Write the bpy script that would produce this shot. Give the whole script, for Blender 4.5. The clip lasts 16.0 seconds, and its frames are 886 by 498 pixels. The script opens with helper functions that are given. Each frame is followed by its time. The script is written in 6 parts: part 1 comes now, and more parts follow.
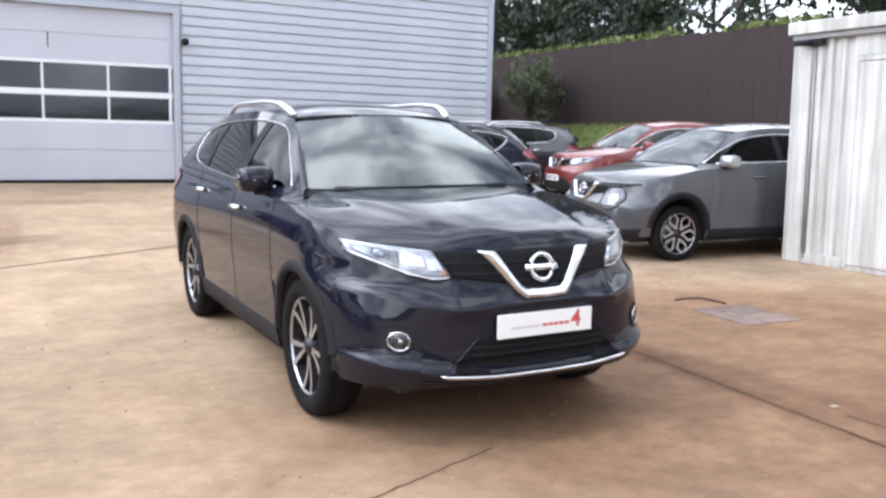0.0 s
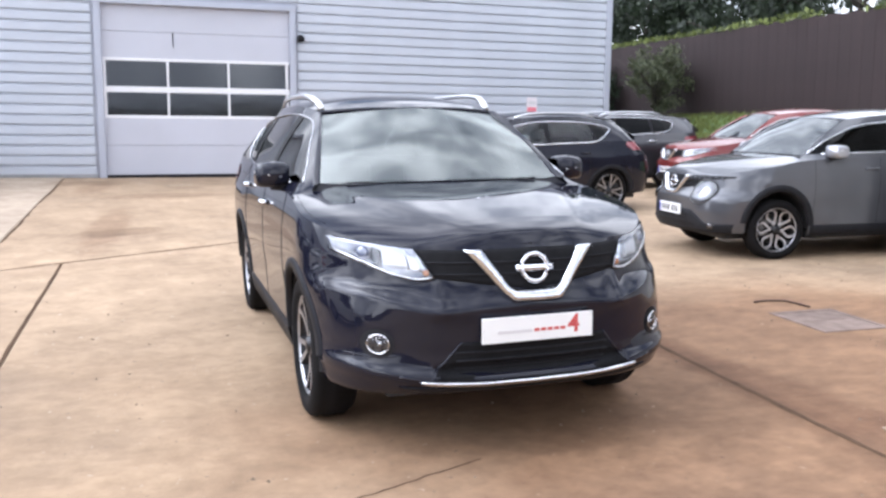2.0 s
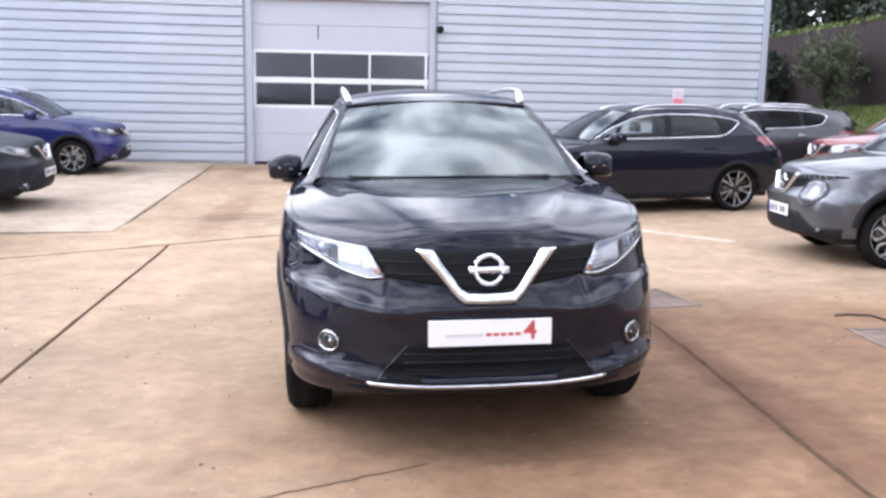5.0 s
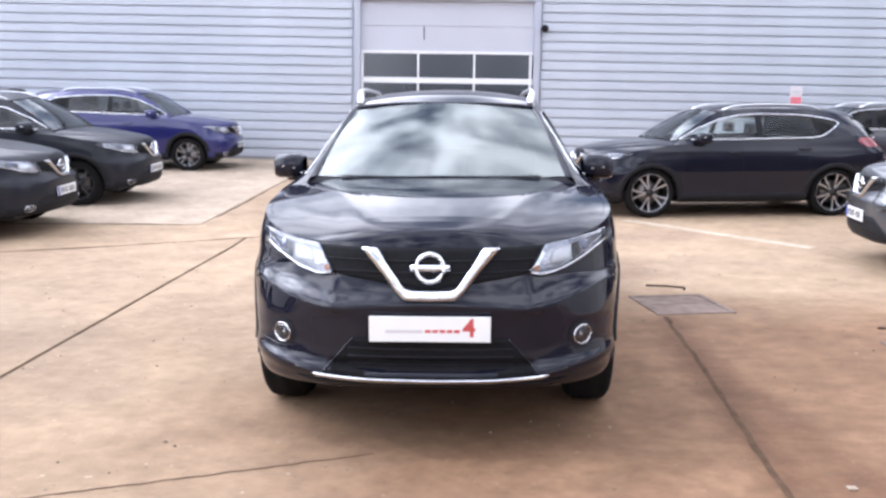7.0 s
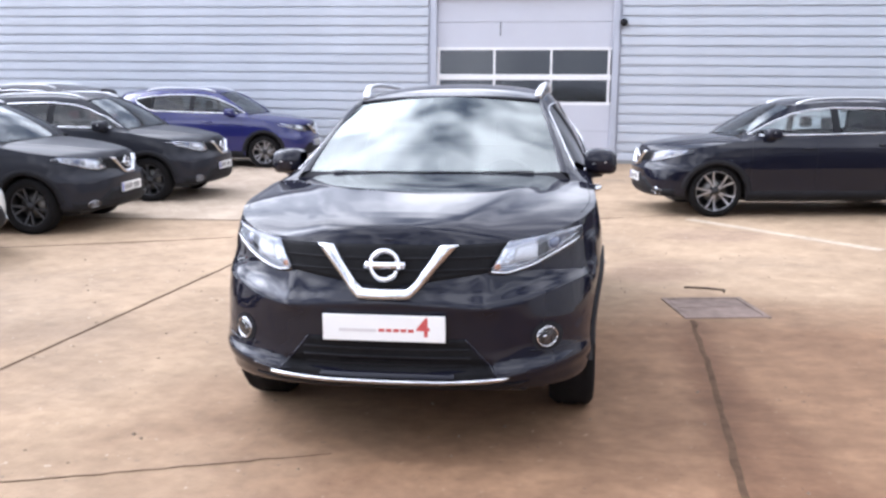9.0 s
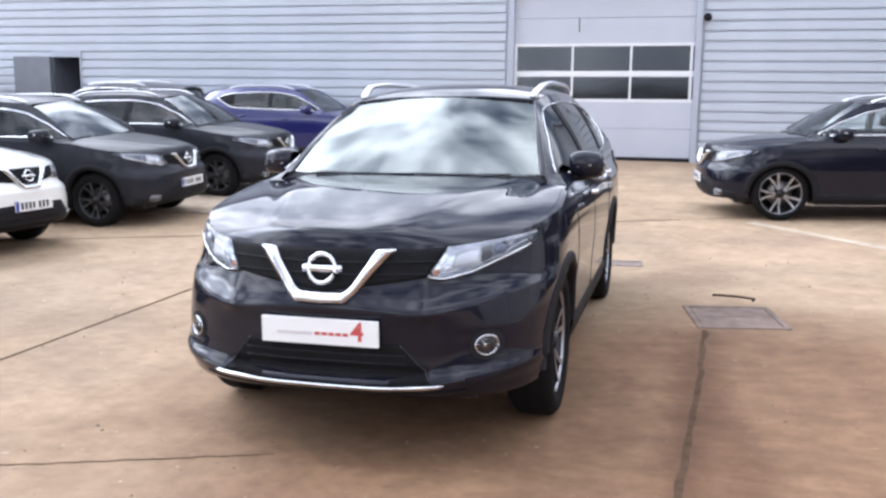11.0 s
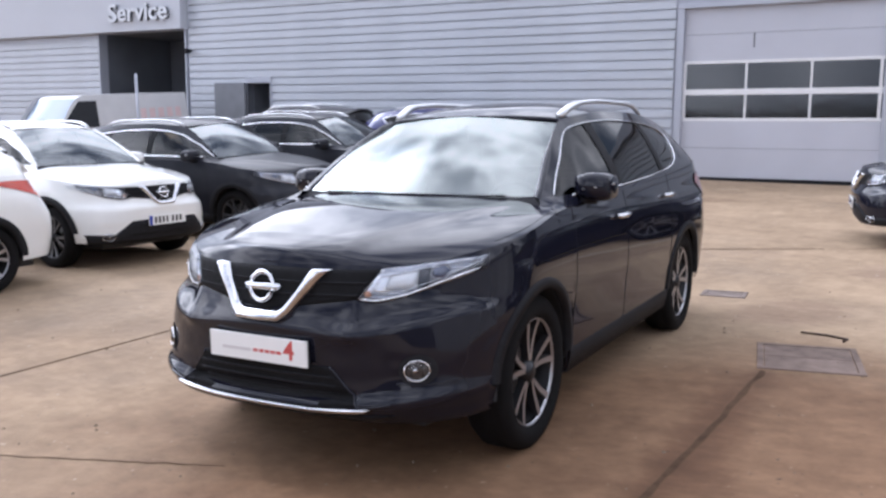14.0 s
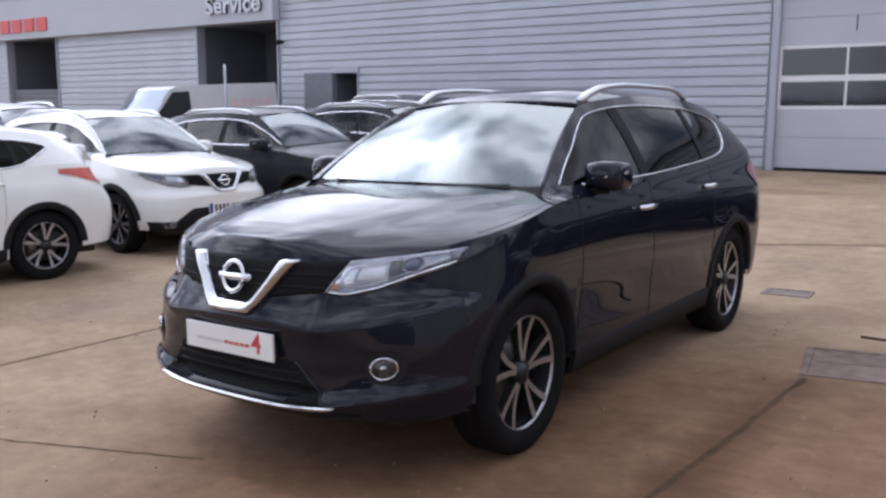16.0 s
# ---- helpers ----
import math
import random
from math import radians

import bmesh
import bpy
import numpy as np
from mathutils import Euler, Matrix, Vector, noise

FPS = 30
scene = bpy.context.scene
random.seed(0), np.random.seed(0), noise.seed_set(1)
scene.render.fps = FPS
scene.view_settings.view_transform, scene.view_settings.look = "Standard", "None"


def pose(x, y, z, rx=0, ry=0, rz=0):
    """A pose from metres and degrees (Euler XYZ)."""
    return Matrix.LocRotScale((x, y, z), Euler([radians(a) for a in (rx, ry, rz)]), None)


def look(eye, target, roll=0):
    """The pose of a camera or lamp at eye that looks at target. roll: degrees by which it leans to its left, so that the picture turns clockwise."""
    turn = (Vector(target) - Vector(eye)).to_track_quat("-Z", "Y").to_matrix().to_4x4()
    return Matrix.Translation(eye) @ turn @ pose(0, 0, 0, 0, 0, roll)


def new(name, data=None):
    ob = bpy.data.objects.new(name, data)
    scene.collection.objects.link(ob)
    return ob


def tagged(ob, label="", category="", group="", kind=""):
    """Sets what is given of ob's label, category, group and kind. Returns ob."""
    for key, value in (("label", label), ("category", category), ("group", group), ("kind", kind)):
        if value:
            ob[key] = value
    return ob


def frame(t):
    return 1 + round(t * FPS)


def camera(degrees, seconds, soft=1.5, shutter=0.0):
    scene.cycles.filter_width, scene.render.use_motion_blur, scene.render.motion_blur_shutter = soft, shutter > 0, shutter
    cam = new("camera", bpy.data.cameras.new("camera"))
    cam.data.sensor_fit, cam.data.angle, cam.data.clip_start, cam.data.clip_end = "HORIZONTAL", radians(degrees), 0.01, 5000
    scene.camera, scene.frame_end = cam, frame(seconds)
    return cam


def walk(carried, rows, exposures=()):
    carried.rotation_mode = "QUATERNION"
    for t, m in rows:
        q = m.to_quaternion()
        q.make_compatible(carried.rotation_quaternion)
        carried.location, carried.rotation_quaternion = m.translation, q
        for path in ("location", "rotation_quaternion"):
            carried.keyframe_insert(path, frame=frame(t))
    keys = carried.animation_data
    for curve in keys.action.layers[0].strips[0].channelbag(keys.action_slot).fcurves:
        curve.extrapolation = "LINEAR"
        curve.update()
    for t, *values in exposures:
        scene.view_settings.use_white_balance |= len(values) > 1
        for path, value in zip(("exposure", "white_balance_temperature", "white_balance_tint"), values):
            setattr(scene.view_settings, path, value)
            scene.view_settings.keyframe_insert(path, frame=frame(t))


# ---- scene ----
cam = camera(53.6, 16.0, soft=2.7)
PATH = [
    (0, (-2.276, -3.32, 1.466), (-1.359, -1.564, 1.196), 0.4),
    (0.5, (-2.08, -3.407, 1.464), (-1.259, -1.602, 1.202), 0.5),
    (1, (-1.914, -3.397, 1.452), (-1.138, -1.57, 1.207), -0.4),
    (1.5, (-1.721, -3.364, 1.46), (-1.011, -1.514, 1.19), 0.1),
    (2, (-1.556, -3.394, 1.464), (-0.934, -1.515, 1.177), -0.4),
    (2.5, (-1.365, -3.53, 1.483), (-0.872, -1.614, 1.19), -0.1),
    (3, (-1.238, -3.572, 1.468), (-0.815, -1.64, 1.168), -0.0),
    (3.5, (-1.077, -3.546, 1.475), (-0.702, -1.606, 1.169), 0.3),
    (4, (-0.912, -3.496, 1.479), (-0.563, -1.552, 1.164), 0.8),
    (4.2, (-0.875, -3.496, 1.487), (-0.541, -1.548, 1.179), 0.6),
    (6.3, (-0.099, -3.52, 1.484), (-0.021, -1.546, 1.171), -0.1),
    (6.5, (-0.033, -3.515, 1.478), (0.024, -1.54, 1.165), -0.1),
    (7, (0.184, -3.64, 1.503), (0.115, -1.665, 1.191), -0.0),
    (7.5, (0.328, -3.641, 1.487), (0.187, -1.67, 1.178), -0.0),
    (8, (0.478, -3.541, 1.469), (0.299, -1.572, 1.165), -0.0),
    (8.5, (0.608, -3.479, 1.48), (0.38, -1.518, 1.162), 0.2),
    (9, (0.78, -3.467, 1.477), (0.483, -1.515, 1.162), -0.4),
    (9.2, (0.87, -3.481, 1.485), (0.541, -1.535, 1.16), -0.5),
    (11.3, (1.57, -3.245, 1.5), (0.997, -1.355, 1.185), -0.4),
    (11.5, (1.672, -3.238, 1.501), (1.062, -1.357, 1.2), -0.4),
    (12, (1.861, -3.17, 1.503), (1.163, -1.318, 1.212), -0.1),
    (12.5, (1.986, -3.104, 1.473), (1.224, -1.276, 1.195), -0.6),
    (13, (2.151, -2.982, 1.486), (1.311, -1.192, 1.19), -0.2),
    (13.5, (2.255, -2.84, 1.488), (1.388, -1.062, 1.197), -0.1),
    (14, (2.425, -2.756, 1.483), (1.463, -1.024, 1.211), -0.6),
    (14.5, (2.613, -2.677, 1.493), (1.544, -1.006, 1.235), -0.3),
    (15, (2.667, -2.549, 1.466), (1.555, -0.907, 1.204), -0.7),
    (15.5, (2.682, -2.382, 1.461), (1.555, -0.751, 1.201), -0.6),
    (16, (2.743, -2.306, 1.454), (1.586, -0.701, 1.163), -0.7),
]
walk(cam, [(t, look(eye, target, roll)) for t, eye, target, roll in PATH],
     exposures=[(0.0, -0.54, 5930, 12), (3.5, -0.43, 5840, 15), (7.0, -0.41, 5840, 16), (9.0, -0.46, 5840, 15), (11.5, -0.63, 5790, 13), (12.5, -0.77, 5790, 13), (14.0, -1.05, 5810, 16), (15.0, -1.33, 5790, 16.5), (16.0, -1.43, 5790, 16.5)])

# ---- world, sun ----
SUN_AZ, SUN_EL = 76.0, 40.0   # degrees: azimuth from +y towards -x, elevation
world = bpy.data.worlds.new("world")
scene.world = world
world.use_nodes = True
wn, wl = world.node_tree.nodes, world.node_tree.links
wn.clear()
w_out = wn.new("ShaderNodeOutputWorld")
w_bg = wn.new("ShaderNodeBackground")
w_sky = wn.new("ShaderNodeTexSky")
w_sky.sky_type, w_sky.sun_disc = "NISHITA", False
w_sky.sun_elevation, w_sky.sun_rotation = radians(SUN_EL), radians(-SUN_AZ)
w_sky.air_density, w_sky.dust_density = 1.0, 1.5
w_geo = wn.new("ShaderNodeTexCoord")
w_map = wn.new("ShaderNodeMapping")
w_map.inputs["Scale"].default_value = (2.0, 1.15, 1.3)
w_map.inputs["Location"].default_value = (1.9, 2.3, 0.7)
w_noise = wn.new("ShaderNodeTexNoise")
w_noise.inputs["Scale"].default_value, w_noise.inputs["Detail"].default_value = 2.5, 6.0
w_noise.inputs["Roughness"].default_value = 0.52
w_ramp = wn.new("ShaderNodeValToRGB")
w_ramp.color_ramp.elements[0].position, w_ramp.color_ramp.elements[1].position = 0.3, 0.42
w_cloud = wn.new("ShaderNodeValToRGB")
w_cloud.color_ramp.elements[0].position, w_cloud.color_ramp.elements[0].color = 0.38, (9.0, 9.6, 10.6, 1)
w_cloud.color_ramp.elements[1].position, w_cloud.color_ramp.elements[1].color = 0.62, (33.0, 33.0, 33.0, 1)
for w_at, w_col in ((0.47, (14.5, 15.0, 15.9, 1)), (0.54, (23.5, 23.7, 24.1, 1))):
    w_cloud.color_ramp.elements.new(w_at).color = w_col
w_mix = wn.new("ShaderNodeMix")
w_mix.data_type = "RGBA"
wl.new(w_geo.outputs["Generated"], w_map.inputs["Vector"])
wl.new(w_map.outputs["Vector"], w_noise.inputs["Vector"])
wl.new(w_noise.outputs["Fac"], w_ramp.inputs["Fac"])
wl.new(w_noise.outputs["Fac"], w_cloud.inputs["Fac"])
wl.new(w_ramp.outputs["Color"], w_mix.inputs["Factor"])
wl.new(w_sky.outputs["Color"], w_mix.inputs[6])
wl.new(w_cloud.outputs["Color"], w_mix.inputs[7])
# the cloud is brighter round the veiled sun
w_dot, w_glow, w_gain = wn.new("ShaderNodeVectorMath"), wn.new("ShaderNodeMapRange"), wn.new("ShaderNodeVectorMath")
w_dot.operation, w_gain.operation = "DOT_PRODUCT", "SCALE"
w_dot.inputs[1].default_value = (-math.sin(radians(SUN_AZ)) * math.cos(radians(SUN_EL)), math.cos(radians(SUN_AZ)) * math.cos(radians(SUN_EL)), math.sin(radians(SUN_EL)))
w_glow.inputs["From Min"].default_value, w_glow.inputs["From Max"].default_value = 0.42, 1.0
w_glow.inputs["To Min"].default_value, w_glow.inputs["To Max"].default_value = 1.0, 1.9
w_glow.interpolation_type = "SMOOTHSTEP"
wl.new(w_geo.outputs["Generated"], w_dot.inputs[0])
wl.new(w_dot.outputs["Value"], w_glow.inputs["Value"])
wl.new(w_mix.outputs[2], w_gain.inputs[0])
w_core, w_sum = wn.new("ShaderNodeMapRange"), wn.new("ShaderNodeMath")
w_core.interpolation_type, w_sum.operation = "SMOOTHSTEP", "ADD"
w_core.inputs["From Min"].default_value, w_core.inputs["From Max"].default_value = 0.935, 1.0
w_core.inputs["To Min"].default_value, w_core.inputs["To Max"].default_value = 0.0, 4.0
wl.new(w_dot.outputs["Value"], w_core.inputs["Value"])
wl.new(w_glow.outputs["Result"], w_sum.inputs[0])
wl.new(w_core.outputs["Result"], w_sum.inputs[1])
wl.new(w_sum.outputs["Value"], w_gain.inputs["Scale"])
wl.new(w_gain.outputs["Vector"], w_bg.inputs["Color"])
w_bg.inputs["Strength"].default_value = 0.14
wl.new(w_bg.outputs["Background"], w_out.inputs["Surface"])

sun_data = bpy.data.lights.new("sun", "SUN")
sun_data.energy, sun_data.angle, sun_data.color = 0.6, radians(165), (1.0, 0.95, 0.87)
sun = new("sun", sun_data)
sun_dir = Vector((-math.sin(radians(SUN_AZ)) * math.cos(radians(SUN_EL)), math.cos(radians(SUN_AZ)) * math.cos(radians(SUN_EL)), math.sin(radians(SUN_EL))))
sun.matrix_world = look(tuple(sun_dir * 60), (0, 0, 0))


# ---- materials ----
def principled(name, color, rough=0.5, metal=0.0, coat=0.0, spec=0.5, var=0.0, scale=8.0, bump=0.0, bump_scale=60.0, rand=0.0, coat_rough=0.03):
    """A node material with colour variation at two scales, and fine relief."""
    m = bpy.data.materials.new(name)
    m.use_nodes = True
    n, l = m.node_tree.nodes, m.node_tree.links
    b = n["Principled BSDF"]
    b.inputs["Base Color"].default_value = (*color, 1)
    b.inputs["Roughness"].default_value, b.inputs["Metallic"].default_value = rough, metal
    b.inputs["Coat Weight"].default_value, b.inputs["Coat Roughness"].default_value = coat, coat_rough
    b.inputs["Specular IOR Level"].default_value = spec
    tc = n.new("ShaderNodeTexCoord")
    if var or rand:
        big, small = n.new("ShaderNodeTexNoise"), n.new("ShaderNodeTexNoise")
        big.inputs["Scale"].default_value, big.inputs["Detail"].default_value = scale * 0.15, 4
        small.inputs["Scale"].default_value, small.inputs["Detail"].default_value = scale, 6
        add = n.new("ShaderNodeMath")
        add.operation = "ADD"
        l.new(tc.outputs["Object"], big.inputs["Vector"])
        l.new(tc.outputs["Object"], small.inputs["Vector"])
        l.new(big.outputs["Fac"], add.inputs[0])
        l.new(small.outputs["Fac"], add.inputs[1])
        rng = n.new("ShaderNodeMapRange")
        rng.inputs["From Min"].default_value, rng.inputs["From Max"].default_value = 0.6, 1.4
        rng.inputs["To Min"].default_value, rng.inputs["To Max"].default_value = 1 - var, 1 + var
        l.new(add.outputs[0], rng.inputs["Value"])
        last = rng.outputs["Result"]
        if rand:
            info, rr, mul = n.new("ShaderNodeObjectInfo"), n.new("ShaderNodeMapRange"), n.new("ShaderNodeMath")
            rr.inputs["To Min"].default_value, rr.inputs["To Max"].default_value = 1 - rand, 1 + rand
            l.new(info.outputs["Random"], rr.inputs["Value"])
            mul.operation = "MULTIPLY"
            l.new(last, mul.inputs[0])
            l.new(rr.outputs["Result"], mul.inputs[1])
            last = mul.outputs[0]
        vm = n.new("ShaderNodeVectorMath")
        vm.operation = "SCALE"
        vm.inputs[0].default_value = color
        l.new(last, vm.inputs["Scale"])
        l.new(vm.outputs["Vector"], b.inputs["Base Color"])
    if bump:
        bn, bp = n.new("ShaderNodeTexNoise"), n.new("ShaderNodeBump")
        bn.inputs["Scale"].default_value, bn.inputs["Detail"].default_value = bump_scale, 5
        l.new(tc.outputs["Object"], bn.inputs["Vector"])
        bp.inputs["Strength"].default_value, bp.inputs["Distance"].default_value = bump, 0.01
        l.new(bn.outputs["Fac"], bp.inputs["Height"])
        l.new(bp.outputs["Normal"], b.inputs["Normal"])
    return m


def glass(name, tint, ior=1.55, sheen=(1, 1, 1), rough=0.02):
    """A thin pane: tinted see-through, with mirror gloss by Fresnel."""
    m = bpy.data.materials.new(name)
    m.use_nodes = True
    n, l = m.node_tree.nodes, m.node_tree.links
    n.clear()
    out, mix, tr, gl, fr = (n.new("ShaderNode" + k) for k in ("OutputMaterial", "MixShader", "BsdfTransparent", "BsdfGlossy", "Fresnel"))
    tr.inputs["Color"].default_value = (*tint, 1)
    gl.inputs["Roughness"].default_value = rough
    gl.inputs["Color"].default_value = (*sheen, 1)
    fr.inputs["IOR"].default_value = ior
    l.new(fr.outputs["Fac"], mix.inputs["Fac"])
    l.new(tr.outputs["BSDF"], mix.inputs[1])
    l.new(gl.outputs["BSDF"], mix.inputs[2])
    l.new(mix.outputs["Shader"], out.inputs["Surface"])
    return m


def car_paint(name, color, metal=0.3, spec=0.3):
    return principled(name, color, rough=0.32, metal=metal, coat=1.0, spec=spec, var=0.08, scale=3.0, coat_rough=0.02)


M_BLACK = car_paint("black_paint", (0.0086, 0.0091, 0.0168), 0.0, 0.0)
M_BLACK.node_tree.nodes["Principled BSDF"].inputs["Coat IOR"].default_value = 1.41
M_DUSTY = principled("dusty_black_paint", (0.019, 0.02, 0.0265), 0.42, coat=0.32, spec=0.08, var=0.25, scale=3, coat_rough=0.09)
M_BLUE = car_paint("blue_paint", (0.009, 0.011, 0.1), 0.1)
M_WHITE = car_paint("white_paint", (0.8, 0.8, 0.78), 0.0)
M_GREY = car_paint("grey_paint", (0.08, 0.082, 0.092), 0.4)
M_DGREY = car_paint("dark_grey_paint", (0.035, 0.034, 0.04), 0.4)
M_RED = car_paint("red_paint", (0.155, 0.018, 0.016), 0.15)
M_TRIM = principled("black_plastic", (0.0205, 0.0205, 0.023), 0.55, spec=0.07, var=0.2, scale=30, bump=0.1, bump_scale=300)
M_GLOSSBLACK = principled("gloss_black", (0.008, 0.008, 0.009), 0.12, coat=0.5)
M_CHROME = principled("chrome", (0.72, 0.73, 0.76), 0.08, 1.0, var=0.03, scale=10)
M_VCHROME = principled("grille_chrome", (0.62, 0.63, 0.66), 0.1, 1.0, var=0.12, scale=9, bump=0.22, bump_scale=14)
M_SATIN = principled("satin_silver", (0.72, 0.73, 0.75), 0.28, 1.0, var=0.05, scale=12)
M_ALLOY = principled("machined_alloy", (0.44, 0.44, 0.465), 0.32, 0.85, var=0.08, scale=20)
M_RIMDARK = principled("dark_rim_paint", (0.03, 0.03, 0.033), 0.35, 0.5, var=0.15, scale=20)
M_RIMGREY = principled("grey_rim_paint", (0.1, 0.1, 0.108), 0.35, 0.6, var=0.15, scale=20)
M_TYRE = principled("tyre_rubber", (0.0095, 0.009, 0.0095), 0.85, spec=0.12, var=0.25, scale=25, bump=0.2, bump_scale=120)
M_SCREEN = glass("windscreen_glass", (0.5, 0.56, 0.53), 2.42, (0.9, 0.96, 0.945))
M_DULLSCREEN = glass("dusty_windscreen_glass", (0.45, 0.49, 0.48), 2.45, (0.86, 0.9, 0.92))
M_SIDEGLASS = glass("tinted_side_glass", (0.03, 0.034, 0.034), 1.26)
M_CLEARGLASS = glass("clear_side_glass", (0.34, 0.37, 0.37), 1.5)
M_PALEGLASS = glass("pale_side_glass", (0.86, 0.92, 0.91), 1.5)
M_LENS = glass("clear_lens", (0.92, 0.93, 0.95), 1.5)
M_REFLECT = principled("lamp_reflector", (0.8, 0.82, 0.86), 0.22, 0.85, var=0.2, scale=30, bump=0.6, bump_scale=45)
M_LAMPWHITE = principled("lamp_inner_white", (0.82, 0.83, 0.85), 0.25, 0.3, var=0.12, scale=30, bump=0.3, bump_scale=40)
M_BLUELENS = principled("projector_blue_glass", (0.05, 0.065, 0.12), 0.06, coat=1.0, spec=0.8)
M_LAMPGREY = principled("lamp_housing_grey", (0.33, 0.34, 0.38), 0.2, 0.85, var=0.3, scale=22, bump=0.8, bump_scale=24)
M_FOGGREY = principled("fog_lamp_grey", (0.1, 0.1, 0.11), 0.25, 0.6, var=0.2, scale=30)
M_GRILLE = principled("grille_black", (0.0125, 0.0125, 0.0138), 0.5, spec=0.06, var=0.3, scale=40, bump=0.4, bump_scale=160)
M_AMBER = principled("amber_lens", (0.55, 0.25, 0.12), 0.15, coat=0.6)
M_DARKLENS = principled("dark_red_lens", (0.26, 0.045, 0.055), 0.15, coat=0.6)
M_REDLENS = principled("red_lens", (0.5, 0.045, 0.02), 0.2, coat=0.4)
# the sky's reflection in the van's windscreen is painted as pale blue
M_VANGLASS = principled("van_screen_glass", (0.3, 0.37, 0.46), 0.15, coat=0.3, spec=0.5)
M_PLATEBLUE = principled("plate_blue", (0.02, 0.05, 0.35), 0.4)
M_SMOKED = principled("smoked_lamp", (0.16, 0.16, 0.17), 0.25, 0.7, var=0.3, scale=24, bump=0.5, bump_scale=30)
M_INTERIOR = principled("interior_dark", (0.033, 0.033, 0.035), 0.7, var=0.2, scale=12)
M_SEAT = principled("seat_fabric", (0.035, 0.034, 0.036), 0.85, var=0.2, scale=40, bump=0.2, bump_scale=200)
M_PLATE = principled("plate_white", (0.78, 0.78, 0.77), 0.35, var=0.04, scale=10)
M_INK = principled("plate_ink", (0.03, 0.03, 0.03), 0.5)
M_INKGREY = principled("pale_print", (0.6, 0.58, 0.58), 0.5)
M_INKRED = principled("red_print", (0.5, 0.075, 0.07), 0.45)
M_BRAKE = principled("brake_steel", (0.25, 0.24, 0.23), 0.4, 0.9, var=0.2, scale=30)


# ---- mesh helpers ----
def smooth_mesh(name, verts, faces, material, smooth=True):
    me = bpy.data.meshes.new(name)
    me.from_pydata([tuple(v) for v in verts], [], faces)
    me.materials.append(material)
    if smooth:
        me.polygons.foreach_set("use_smooth", [True] * len(me.polygons))
    me.update()
    return me


def mpart(name, verts, faces, material, parent, label="", smooth=True):
    ob = new(name, smooth_mesh(name, verts, faces, material, smooth))
    ob.parent = parent
    if label:
        ob["label"] = label
    return ob


def part(name, bm, material, parent, label="", smooth=False):
    me = bpy.data.meshes.new(name)
    bm.to_mesh(me)
    bm.free()
    me.materials.append(material)
    if smooth:
        me.polygons.foreach_set("use_smooth", [True] * len(me.polygons))
    ob = new(name, me)
    ob.parent = parent
    if label:
        ob["label"] = label
    return ob


def grid(P, wrap=False):
    """Vertices and quads of a rows x columns array of points."""
    P = np.asarray(P, float)
    r, c = P.shape[:2]
    f = []
    for i in range(r - 1):
        for j in range(c if wrap else c - 1):
            k = (j + 1) % c
            f.append((i * c + j, i * c + k, (i + 1) * c + k, (i + 1) * c + j))
    return P.reshape(-1, 3), f


def join(*pieces):
    V, F, n = [], [], 0
    for v, f in pieces:
        V.extend(map(tuple, v))
        F.extend(tuple(i + n for i in q) for q in f)
        n += len(v)
    return V, F


def mirror(vf):
    v, f = vf
    v = np.array(v, float)
    v[:, 0] *= -1
    return v, [tuple(reversed(q)) for q in f]


def box(x0, x1, y0, y1, z0, z1, bevel=0.0, segments=2):
    bm = bmesh.new()
    bmesh.ops.create_cube(bm, size=1)
    for v in bm.verts:
        v.co = Vector((x0 + (v.co.x + 0.5) * (x1 - x0), y0 + (v.co.y + 0.5) * (y1 - y0), z0 + (v.co.z + 0.5) * (z1 - z0)))
    if bevel:
        bmesh.ops.bevel(bm, geom=bm.edges[:], offset=bevel, segments=segments, affect="EDGES", profile=0.5)
    return bm


def tube(path, radius, sides=8, closed=False, squash=1.0, radii=None):
    """A tube along points, with its ends closed."""
    P = [Vector(p) for p in path]
    rows, up = [], Vector((0, 0, 1))
    for i, p in enumerate(P):
        d = (P[(i + 1) % len(P)] - P[i - 1]) if closed or 0 < i < len(P) - 1 else (P[1] - P[0] if i == 0 else P[-1] - P[-2])
        d.normalize()
        a = d.cross(up if abs(d.z) < 0.95 else Vector((1, 0, 0))).normalized()
        b = a.cross(d)
        r = radii[i] if radii else radius
        rows.append([tuple(p + a * (r * math.cos(t)) + b * (r * squash * math.sin(t))) for t in (2 * math.pi * k / sides for k in range(sides))])
    if closed:
        rows.append(rows[0])
    v, f = grid(rows, wrap=True)
    f = list(f)
    if not closed:
        f.append(tuple(range(sides - 1, -1, -1)))
        f.append(tuple(range(len(v) - sides, len(v))))
    return v, f


def lathe_x(profile, n=40):
    """Turns (radius, x) points round the x axis."""
    rows = [[(x, r * math.cos(t), r * math.sin(t)) for t in (2 * math.pi * k / n for k in range(n))] for r, x in profile]
    return grid(rows, wrap=True)


def lerp_table(table):
    xs, ys = [a for a, _ in table], [b for _, b in table]
    return lambda x: np.interp(x, xs, ys)


